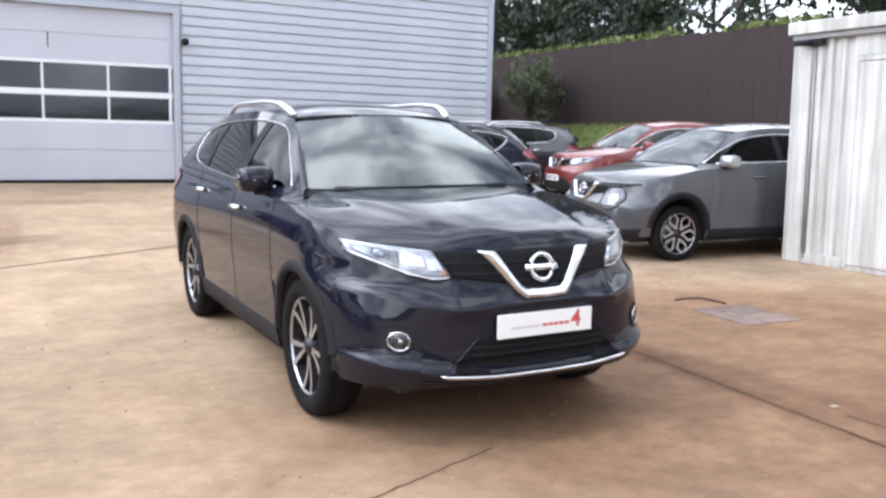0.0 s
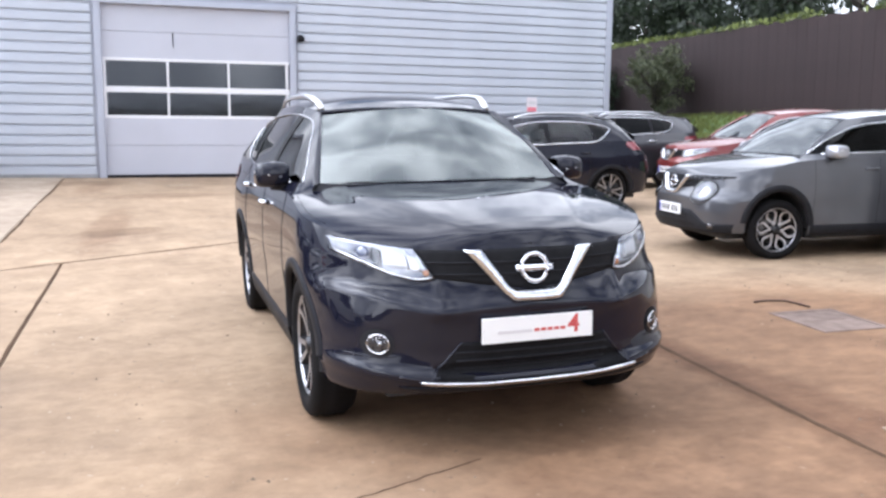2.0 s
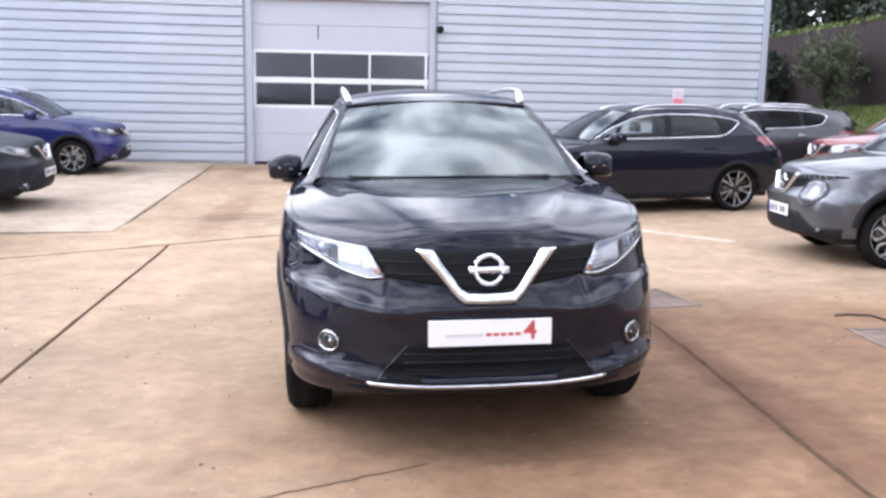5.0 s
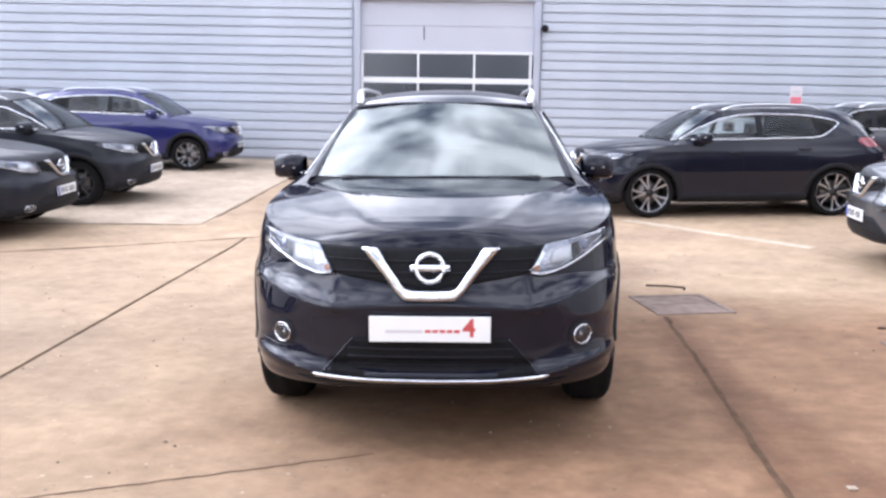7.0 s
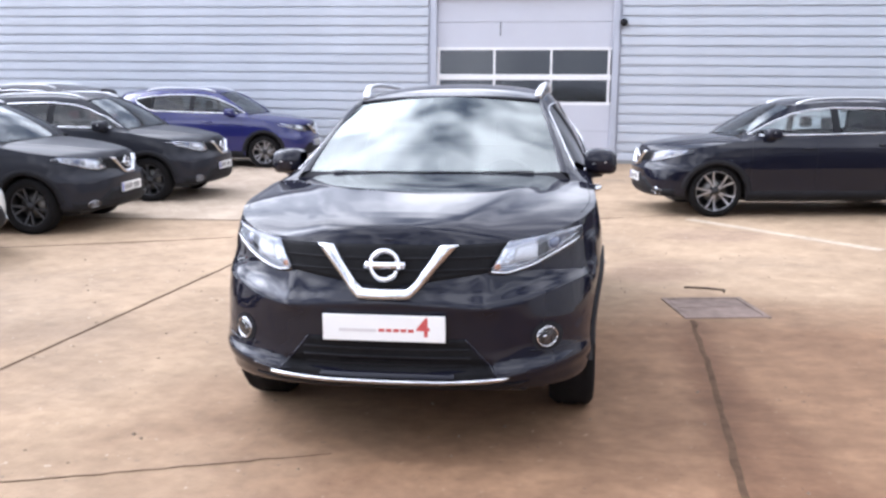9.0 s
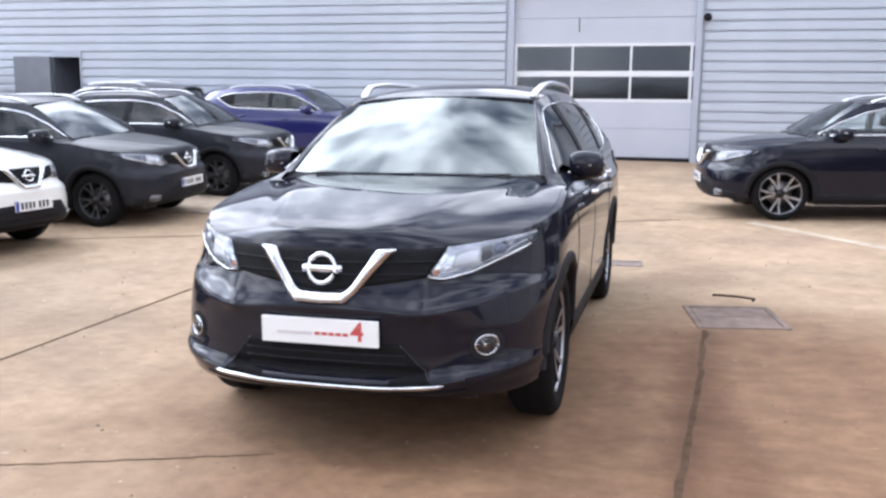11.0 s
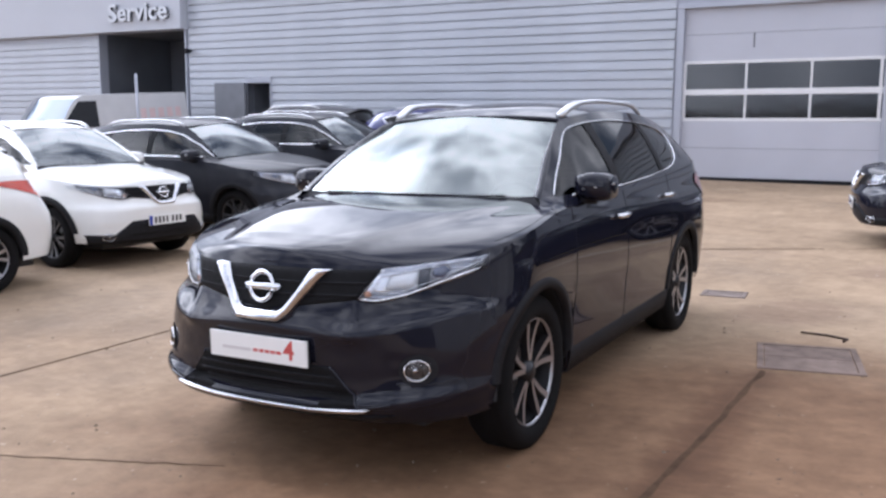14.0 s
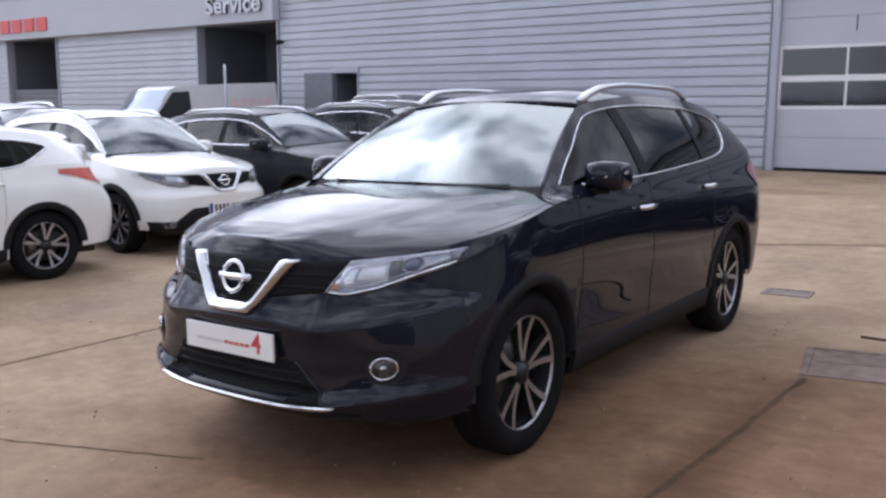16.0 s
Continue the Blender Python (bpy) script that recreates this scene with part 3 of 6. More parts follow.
    put("tailgate_window", grid([[tuple(np.array(a) + (np.array(b) - np.array(a)) * t + np.array((0, 0.03 * math.sin(math.pi * t), 0))) for a, b in zip(re, low)] for t in np.linspace(0, 1, 6)]), M_GLOSSBLACK, note="dark rear window")
    tail_edge = [np.array(re[-1]) + (np.array(low[-1]) - np.array(re[-1])) * t for t in np.linspace(0, 1, 8)]
    cabin_edge = [(cabin_side(y, float(ROOF_Z(y))), y, max(float(ROOF_Z(y)), float(BELT(y)))) for y in np.linspace(4.2, 4.5, 8)]
    for h in (grid([tail_edge, cabin_edge]), mirror(grid([tail_edge, cabin_edge]))):
        put("tail_pillar", h, paint)
    spoiler = [[(p[0] * 1.0, p[1] + dy, p[2] + dz) for p in re] for dy, dz in ((-0.12, 0.012), (0.0, 0.014), (0.09, -0.004), (0.085, -0.026), (-0.02, -0.03))]
    put("roof_spoiler", grid(spoiler), paint)
    # cabin side: frame strips, panes, pillars
    WIN_TOP, WIN_LOW, bounds, pillars = WINDOWS["suv" if face == "suv" else "crossover"]
    wf, wr = bounds[0][0] - 0.01, bounds[-1][1] + 0.005
    cols = np.r_[np.linspace(1.225, wf, 6), np.linspace(wf + 0.02, wr - 0.01, 64), np.linspace(wr, 4.5, 14)]
    def lo_hi(y):
        if wf < y < wr:
            return float(WIN_LOW(y)), float(WIN_TOP(y))
        mid_z = (float(BELT(y)) + float(ROOF_Z(y))) / 2 if y > 3.7 else 1.142
        return mid_z, mid_z
    upper, lower = [], []
    for y in cols:
        a, b = lo_hi(y)
        zb, zt = float(BELT(y)), max(float(ROOF_Z(y)), float(BELT(y)))
        a, b = min(max(a, zb), zt), min(max(b, zb), zt)
        lower.append([(cabin_side(y, zb + (a - zb) * t), y, zb + (a - zb) * t) for t in np.linspace(0, 1, 4)])
        upper.append([(cabin_side(y, b + (zt - b) * t), y, b + (zt - b) * t) for t in np.linspace(0, 1, 4)])
    put("cabin_side", join(grid(lower), grid(upper)), paint)
    put("cabin_side", mirror(join(grid(lower), grid(upper))), paint)
    for k, (ya, yb) in enumerate(bounds):
        g = grid([[(cabin_side(y, z) - 0.006, y, z) for z in np.linspace(float(WIN_TOP(y)), float(WIN_LOW(y)), 6)] for y in np.linspace(ya, yb, 14)])
        for h in (g, mirror(g)):
            sw = put("side_window", h, M_SIDEGLASS if face != "crossover" or k == 2 else side_glass or M_CLEARGLASS)
            sw.visible_shadow = face != "crossover" or k == 2
    for ya, yb in pillars:
        g = grid([[(cabin_side(y, z) - 0.001, y, z) for z in np.linspace(float(WIN_LOW(y)), float(WIN_TOP(y)), 6)] for y in np.linspace(ya, yb, 3)])
        for h in (g, mirror(g)):
            put("window_pillar", h, M_TRIM)
    line = [(y, float(WIN_TOP(y))) for y in np.linspace(wf, wr, 50)] + [(y, float(WIN_LOW(y))) for y in np.linspace(wr - 0.01, wf + 0.14, 44)]
    line = [(cabin_side(y, z) + 0.001, y, z) for y, z in line]
    thin = 0.0055 if detail == 3 else 0.011
    slim = [0.0036 if detail == 3 and p[1] < 1.98 and k < 25 else thin for k, p in enumerate(line)]
    for h in (tube(line, thin, 6, radii=slim), mirror(tube(line, thin, 6, radii=slim))):
        put("window_chrome_strip", h, M_CHROME)
    # door shut lines and handles
    for yy, top in ((1.36, 1.1), (2.22, 1.115), (3.2, 1.16)):
        pts = [(flank(yy + 0.03 * (z - 0.7), z) + 0.0005, yy + 0.03 * (z - 0.7) + (0.12 * max(0, 0.75 - z) * -1 if yy > 3 else 0), z) for z in np.linspace(0.34 if yy < 3 else 0.62, top, 14)]
        for h in (tube(pts, 0.002, 5), mirror(tube(pts, 0.002, 5))):
            put("door_gap", h, M_TRIM)
    for yy, zz in ((2.11, 0.985), (3.13, 1.03)):
        pts = [(flank(yy + d, zz) + o, yy + d, zz + 0.006 * d) for d, o in ((-0.09, 0.004), (-0.07, 0.03), (0.0, 0.038), (0.07, 0.03), (0.09, 0.004))]
        for h in (tube(pts, 0.013, 8, squash=1.1), mirror(tube(pts, 0.013, 8, squash=1.1))):
            put("door_handle", h, M_CHROME if face == "suv" else paint)
    # cladding along sills and arches
    wide = 0.034 if face == "suv" else 0.058
    if cladding:
        for c in (FRONT_AXLE, REAR_AXLE):
            rows = []
            for a in np.linspace(0.12 if c < 2 else 0.02, math.pi - 0.02, 30):
                row = []
                for r, o in ((ARCH - 0.012, -0.02), (ARCH - 0.01, 0.012), (ARCH + wide, 0.01), (ARCH + wide + 0.006, -0.002)):
                    y, z = c - r * math.cos(a), 0.36 + r * math.sin(a)
                    row.append((flank(y, z) + o, y, z))
                rows.append(row)
            for h in (grid(rows), mirror(grid(rows))):
                put("arch_trim", h, M_TRIM)
        rows = [[(flank(y, z) + o, y, z) for z, o in ((0.235, -0.05), (0.25, 0.012), (0.36, 0.012), (0.375, 0.0))] for y in np.linspace(1.33, 3.19, 20)]
        for h in (grid(rows), mirror(grid(rows))):
            put("sill_trim", h, M_TRIM)
    # wheel wells and underbody
    for c in (FRONT_AXLE, REAR_AXLE):
        rows = [[(x, c - (ARCH + 0.004) * math.cos(a), 0.33 + (ARCH + 0.03) * math.sin(a)) for x in (0.5, 0.7, 0.87)] for a in np.linspace(0.0, math.pi, 20)]
        cap = [[(0.5, c - (ARCH + 0.004) * math.cos(a), z) for z in (0.33, 0.33 + (ARCH + 0.03) * math.sin(a))] for a in np.linspace(0, math.pi, 20)]
        for h in (join(grid(rows), grid(cap)), mirror(join(grid(rows), grid(cap)))):
            put("wheel_well", h, M_INTERIOR)
    ub = box(-0.58 * sx, 0.58 * sx, 0.4 * sy, 4.35 * sy, 0.2 * sz, 0.32 * sz, 0.02)
    part("underbody", ub, M_INTERIOR, car)
    ub = box(-0.8 * sx, 0.8 * sx, 1.34 * sy, 3.18 * sy, 0.215 * sz, 0.32 * sz, 0.02)
    part("floor_pan", ub, M_INTERIOR, car)
    ub = box(-0.5 * sx, 0.5 * sx, 0.25 * sy, 1.3 * sy, 0.3 * sz, 0.9 * sz, 0.04)
    part("engine_block", ub, M_INTERIOR, car)
    # cabin
    part("dashboard", box(-0.72 * sx, 0.72 * sx, 1.32 * sy, 1.75 * sy, 0.75 * sz, 1.1 * sz, 0.06), M_INTERIOR, car)
    part("cabin_floor", box(-0.8 * sx, 0.8 * sx, 1.4 * sy, 4.3 * sy, 0.4 * sz, 0.5 * sz, 0.02), M_INTERIOR, car)
    for xx in (-0.36, 0.36):
        part("seat_back", box((xx - 0.24) * sx, (xx + 0.24) * sx, 2.45 * sy, 2.6 * sy, 0.6 * sz, 1.2 * sz, 0.06, 3), M_SEAT, car)
        part("head_rest", box((xx - 0.13) * sx, (xx + 0.13) * sx, 2.5 * sy, 2.6 * sy, 1.23 * sz, 1.4 * sz, 0.04, 3), M_SEAT, car)
    part("rear_bench", box(-0.66 * sx, 0.66 * sx, 3.25 * sy, 3.42 * sy, 0.6 * sz, 1.2 * sz, 0.06, 3), M_SEAT, car)
    wheel_pts = [(0.36 + 0.17 * math.cos(a), 1.86 - 0.06 * math.sin(a), 1.02 + 0.16 * math.sin(a)) for a in (2 * math.pi * k / 24 for k in range(24))]
    put("steering_wheel", tube(wheel_pts, 0.015, 6, closed=True), M_INTERIOR)
    part("mirror_inside", box(-0.11 * sx, 0.11 * sx, 1.72 * sy, 1.75 * sy, 1.41 * sz, 1.47 * sz, 0.012), M_INTERIOR, car)
    # door mirrors
    for k in (1, -1):
        body = []
        for t, sc in ((0, 0.68), (0.12, 0.88), (0.45, 1.0), (0.82, 0.94), (0.96, 0.8), (1.0, 0.6)):
            x = 0.825 + 0.18 * t
            row = []
            for a in (2 * math.pi * j / 16 for j in range(16)):
                cy, cz = math.cos(a), math.sin(a)
                row.append((k * x, 1.60 + 0.03 * t + 0.105 * sc * math.copysign(abs(cy) ** 0.5, cy), 1.185 - 0.012 * t + 0.074 * sc * math.copysign(abs(cz) ** 0.6, cz)))
            body.append(row)
        v, f = grid(body, wrap=True)
        f = list(f) + [tuple(range(len(v) - 16, len(v)))]
        dm = put("door_mirror", (v, f), M_ALLOY if face == "juke" else paint)
        put("mirror_lower", tube([(k * 0.83, 1.57, 1.1), (k * 0.86, 1.58, 1.12), (k * 0.92, 1.6, 1.125)], 0.035, 8), M_TRIM, dm)
        put("indicator", tube([(k * 0.87, 1.516, 1.17), (k * 0.94, 1.524, 1.178), (k * 0.99, 1.552, 1.188), (k * 1.005, 1.62, 1.196)], 0.008, 6), M_SATIN, dm, "silver indicator strip")
    # roof rails
    if rails:
        for k in (1, -1):
            pts, rad = [], []
            for t in np.linspace(0, 1, 18):
                y = 2.03 + (1.5 if face == "suv" else 1.65) * t
                h = (0.05 if face == "suv" else 0.04) * min(1, (min(t, 1 - t) / 0.14)) ** 0.7
                x, z = float(ROOF_X(y)) - 0.03, float(ROOF_Z(y))
                pts.append((k * x, y, z + 0.012 + h))
                rad.append((0.022 if t < 0.12 else 0.015) * (1.0 if detail == 3 else 1.08 if face == "suv" else 0.8))
            put("roof_rail", tube(pts, 0.017, 8, radii=rad), M_SATIN)
    front_details(put, car, paint, face, plate, S)
    # tail lamps and rear plate
    for k in (1, -1):
        rows = [[(k * (flank(y, z) + 0.008), y, z) for y in np.linspace(3.92 + 0.35 * abs(q - 0.75), 4.5 - 0.1 * q, 12)] for q, z in ((q, 0.94 + 0.19 * q) for q in np.linspace(0, 1, 7))]
        if face == "crossover":
            rows = [[(k * (flank(y, z) + 0.008), y, z) for y in np.linspace(3.98 + 0.2 * abs(q - 0.6), 4.46 - 0.1 * q, 12)] for q, z in ((q, 1.06 + 0.13 * q) for q in np.linspace(0, 1, 7))]
        if face == "hatch":
            rows = []
            for t in np.linspace(0, 1, 14):
                y, zc, hh = 3.86 + 0.6 * t, 1.13 - 0.03 * t - 0.06 * t * t, 0.022 + 0.072 * t
                rows.append([(k * (float(flank(y, z)) + 0.01), y, z) for z in np.linspace(zc + hh, zc - hh, 6)])
            rows = [list(r) for r in zip(*rows)][::-1]
        v, f = grid(rows)
        put("tail_lamp", (v, f if k > 0 else [tuple(reversed(q)) for q in f]), M_REDLENS if face == "hatch" else M_DARKLENS)
    share = {}
    r, wd, n, style = wheel
    for yy in (FRONT_AXLE, REAR_AXLE):
        for k in (1, -1):
            add_wheel(car, k * (HALF * sx - 0.02 - wd / 2), yy * sy, r - 0.004, r, wd, n, style, k < 0, share, bright)
    return car


def front_details(put, car, paint, face, plate, S):
    """Grille, lamps, plate and lower trim of a nose."""
    # upper grille and V
    put("grille", strip_patch([(-0.5, 0.918), (-0.3, 0.916), (0, 0.922), (0.3, 0.916), (0.5, 0.918)], [(-0.43, 0.8), (-0.2, 0.77), (0, 0.745), (0.2, 0.77), (0.43, 0.8)], 0.004, 40, 8), M_GRILLE)
    for zz in (0.815, 0.865):
        w = 0.44 + (zz - 0.8) * 0.5
        put("grille_bar", tube([(x, float(plan_front(x, zz)) - 0.008, zz) for x in np.linspace(-w, w, 24)], 0.004, 5), M_TRIM)
    outer = [(-0.305, 0.918), (-0.25, 0.852), (-0.15, 0.735), (-0.11, 0.705), (0, 0.702), (0.11, 0.705), (0.15, 0.735), (0.25, 0.852), (0.305, 0.918)]
    inner = [(-0.226, 0.918), (-0.19, 0.862), (-0.115, 0.763), (-0.09, 0.748), (0, 0.746), (0.09, 0.748), (0.115, 0.763), (0.19, 0.862), (0.226, 0.918)]
    put("grille_chrome_frame", strip_patch(inner, outer, 0.02, 60, 8, 0.03, 0.0, 0.02), M_VCHROME)
    put("badge", ring(0, 0.838, 0.059, 0.0105, 0.02), M_CHROME)
    put("badge_bar", strip_patch([(-0.084, 0.85), (0.084, 0.85)], [(-0.084, 0.826), (0.084, 0.826)], 0.028, 8, 2), M_CHROME)
    # head lamps
    if face == "juke":
        for k in (1, -1):
            hl = put("headlamp", disc(k * 0.53, 0.74, 0.132, 0.012, 28, 0.02), M_LENS, note="round clear lens")
            put("reflector", disc(k * 0.53, 0.74, 0.118, 0.006, 24, 0.0), M_SMOKED, hl)
            put("projector", disc(k * 0.53, 0.745, 0.05, 0.009, 20, 0.012), M_REFLECT, hl)
            fl = lambda vf: vf if k > 0 else mirror(vf)
            put("mesh_slit", fl(strip_patch([(0.26, 0.915), (0.5, 0.922), (0.76, 0.915)], [(0.23, 0.84), (0.5, 0.862), (0.76, 0.9)], 0.006, 16, 3)), M_GRILLE)
            for q in range(7):
                xq = 0.29 + q * 0.06
                put("mesh_bar", fl(strip_patch([(xq, 0.915), (xq + 0.012, 0.915)], [(xq + 0.025, 0.87), (xq + 0.037, 0.87)], 0.01, 2, 3, 0.004)), M_FOGGREY)
            put("ring", ring(k * 0.53, 0.74, 0.132, 0.011, 0.008), M_GLOSSBLACK, hl)
            rows = [[(k * (0.6 + 0.055 * math.cos(a) * math.sin(b) ** 1.5 + 0.06 * math.cos(b)), 0.5 + 0.2 * math.cos(b), 0.973 + 0.017 * math.sin(a) * math.sin(b) + 0.036 * math.cos(b)) for a in np.linspace(0, 2 * math.pi, 17)[:-1]] for b in np.linspace(0.05, math.pi - 0.05, 10)]
            put("upper_lamp", grid(rows, wrap=True), M_GLOSSBLACK, note="dark glossy lamp on top of the wing")
    else:
        up, lo = [(0.502, 0.92), (0.6, 0.93), (0.72, 0.945), (0.815, 0.956)], [(0.425, 0.8), (0.5, 0.786), (0.6, 0.81), (0.815, 0.9)]
        if face != "suv":
            up, lo = [(0.46, 0.918), (0.6, 0.928), (0.72, 0.945), (0.85, 0.962)], [(0.41, 0.79), (0.5, 0.775), (0.62, 0.8), (0.85, 0.915)]
        for k in (1, -1):
            fl = lambda vf: vf if k > 0 else mirror(vf)
            hl = put("headlamp", fl(strip_patch(up, lo, 0.016, 24, 8)), M_LENS, note="clear lens")
            hl.visible_shadow = False
            put("housing", fl(strip_patch(up, lo, 0.003, 24, 8)), M_SMOKED if paint is M_WHITE else M_LAMPGREY, hl)
            put("projector", disc(k * 0.695, 0.902, 0.026, 0.011, 20, 0.012), M_BLUELENS, hl)
            put("projector_ring", ring(k * 0.695, 0.902, 0.03, 0.004, 0.012), M_LAMPGREY, hl)
            loop = [(0.5, 0.888), (0.62, 0.915), (0.775, 0.945), (0.785, 0.925), (0.66, 0.862), (0.575, 0.826), (0.47, 0.818), (0.5, 0.888)]
            put("light_guide", fl(tube([(x, float(plan_front(x, z)) - 0.012, z) for x, z in smooth_or_line(loop, 40)[:-1]], 0.0028, 6, closed=True)), M_REFLECT, hl)
            put("housing_divider", fl(strip_patch([(0.63, 0.922), (0.66, 0.928)], [(0.63, 0.83), (0.66, 0.845)], 0.01, 6, 5)), M_FOGGREY, hl)
            put("reflector", fl(strip_patch([(0.535, 0.9), (0.625, 0.918)], [(0.52, 0.835), (0.625, 0.842)], 0.0095, 8, 4, bulge=0.004)), M_LAMPWHITE, hl)
            put("reflector", fl(strip_patch([(0.665, 0.925), (0.78, 0.945)], [(0.665, 0.855), (0.79, 0.91)], 0.009, 10, 4)), M_LAMPGREY if face == "suv" else M_SMOKED, hl)
            put("reflector", fl(strip_patch([(0.49, 0.895), (0.55, 0.91)], [(0.45, 0.82), (0.55, 0.815)], 0.009, 8, 4)), M_REFLECT, hl)
            put("running_lamp", fl(tube([(x, float(plan_front(x, z)) - 0.013, z) for x, z in smooth_or_line([(0.44, 0.802), (0.5, 0.794), (0.6, 0.818), (0.8, 0.905)], 14)], 0.004, 6)), M_REFLECT, hl)
            put("indicator", disc(k * 0.462, 0.822, 0.013, 0.012, 12, 0.004), M_AMBER, hl)
    # lower intake, fog lamps, skid strip
    put("lower_intake", strip_patch([(-0.34, 0.53), (0.34, 0.53)], [(-0.47, 0.375), (-0.2, 0.365), (0.2, 0.365), (0.47, 0.375)], 0.004, 40, 8), M_GRILLE)
    for zz in (0.41, 0.45, 0.485):
        put("intake_bar", tube([(x, float(plan_front(x, zz)) - 0.008, zz) for x in np.linspace(-0.36, 0.36, 20)], 0.005, 5), M_TRIM)
    zf = 0.522 if face == "suv" else 0.365
    for k in (1, -1):
        fg = put("fog_lamp", disc(k * 0.672, zf, 0.038, 0.008, 20, 0.014), M_LENS)
        put("reflector", disc(k * 0.672, zf, 0.037, 0.004, 20), M_FOGGREY, fg)
        put("bulb", disc(k * 0.668, zf, 0.013, 0.008, 12, 0.008), M_CHROME, fg)
        for dx in (-0.019, 0.019):
            put("lamp_web", strip_patch([(k * 0.672 + dx - 0.004, zf + 0.026), (k * 0.672 + dx + 0.004, zf + 0.026)], [(k * 0.672 + dx - 0.004, zf - 0.026), (k * 0.672 + dx + 0.004, zf - 0.026)], 0.007, 2, 2, 0.002), M_FOGGREY, fg)
        if face != "juke":
            put("chrome_ring", ring(k * 0.672, zf, 0.041 if face == "suv" else 0.055, 0.0038, 0.012, 28, 1.0 if face == "suv" else 0.7), M_CHROME, fg)
        fl = lambda vf: vf if k > 0 else mirror(vf)
        if face == "suv":
            put("fog_bezel", disc(k * 0.672, zf, 0.064, 0.0028, 24, 0.0), M_TRIM)
            edge_line = [(0.335, 0.53), (0.4, 0.455), (0.475, 0.372), (0.6, 0.392)]
            put("intake_edge", fl(tube([(x, float(plan_front(x, z)) - 0.002, z) for x, z in smooth_or_line(edge_line, 16)], 0.006, 6)), paint)
            put("lip_edge", fl(tube([(x, float(plan_front(x, z)) - 0.001, z) for x, z in smooth_or_line([(0.6, 0.47), (0.7, 0.462), (0.8, 0.472)], 12)], 0.003, 5)), paint)
    if face == "suv":
        put("skid_strip", strip_patch([(-0.52, 0.372), (-0.25, 0.355), (0, 0.352), (0.25, 0.355), (0.52, 0.372)], [(-0.5, 0.358), (-0.25, 0.335), (0, 0.33), (0.25, 0.335), (0.5, 0.358)], 0.02, 40, 3), M_CHROME)
    else:
        put("lower_valance", strip_patch([(-0.83, 0.4), (-0.62, 0.39), (-0.44, 0.535), (0, 0.55), (0.44, 0.535), (0.62, 0.39), (0.83, 0.4)], [(-0.8, 0.29), (-0.4, 0.28), (0, 0.28), (0.4, 0.28), (0.8, 0.29)], 0.006, 40, 4), M_TRIM)
    # black patch paints the shadow below the nose
    put("lower_lip", strip_patch([(-0.6, 0.34), (0, 0.33), (0.6, 0.34)], [(-0.5, 0.315), (0, 0.3), (0.5, 0.315)], 0.006, 30, 3), M_TRIM)
    # number plate
    sx, sy, sz = S
    zc = (0.58 if face == "suv" else 0.525) * sz
    pl = part("number_plate", box(-0.26, 0.26, -0.004, 0.008, zc - 0.0555, zc + 0.0555, 0.003), M_PLATE, car, "white plate with printed bars")
    part("plate_holder", box(-0.25, 0.25, 0.006, 0.05 * sy, zc - 0.05, zc + 0.05, 0.004), M_TRIM, car)
    if plate == "dealer":
        part("pale_bar", box(-0.19, -0.03, -0.0055, -0.003, zc - 0.016, zc - 0.002), M_INKGREY, pl)
        for i in range(5):
            x = -0.02 + i * 0.031
            part("red_bar", box(x, x + 0.024, -0.0055, -0.003, zc - 0.014, zc - 0.001), M_INKRED, pl)
        lettered("red_numeral", "4", 0.112, pose(0.168, -0.004, zc + 0.004, 90, 0, 0), M_INKRED, pl, 0.001)
    else:
        for i, (x, w) in enumerate(((-0.2, 0.045), (-0.145, 0.045), (-0.09, 0.045), (-0.035, 0.04), (0.045, 0.045), (0.1, 0.045), (0.155, 0.045))):
            part("dark_bar", box(x + 0.012, x + w, -0.0055, -0.003, zc - 0.035, zc + 0.035), M_INK, pl)
        part("blue_band", box(-0.257, -0.216, -0.0052, -0.003, zc - 0.052, zc + 0.052), M_PLATEBLUE, pl)
    return pl


def pose_by_wheel(axle_x, axle_y, heading, size, z=0.0, side="left", rear=False):
    """A car's pose from one wheel's place and the way it faces (degrees from +x towards +y)."""
    sx, sy, sz = size
    lx = (HALF * sx - 0.05) * (1 if side == "left" else -1)
    ly = (REAR_AXLE if rear else FRONT_AXLE) * sy
    turn = heading + 90.0
    c, s = math.cos(radians(turn)), math.sin(radians(turn))
    return pose(axle_x - (c * lx - s * ly), axle_y - (s * lx + c * ly), z, 0, 0, turn)


LEAN = 0.021   # the yard falls towards the bank as it nears the building, and the building stands square to that fall


def ground_z(y, x=1.6):
    return min(1, max(0, (y - 6.0) / 10.8)) * (0.235 - LEAN * (min(max(x, -45), 12.3) - 1.6))


lean = lambda a: Matrix.Translation((1.6, 0, 2.3)) @ Matrix.Rotation(a, 4, "Y") @ Matrix.Translation((-1.6, 0, -2.3))
TILT = lean(LEAN)


def settle(m):
    """Sets a pose made for level ground down on the sloping yard."""
    x, y = (m @ Vector((0, 2.3, 0))).xy
    n = Vector((ground_z(y, x - 1) - ground_z(y, x + 1), ground_z(y - 1, x) - ground_z(y + 1, x), 2)).normalized()
    turn = Vector((0, 0, 1)).rotation_difference(n).to_matrix().to_4x4()
    return Matrix.Translation((x, y, ground_z(y, x))) @ turn @ Matrix.Translation((-x, -y, -m.translation.z)) @ m


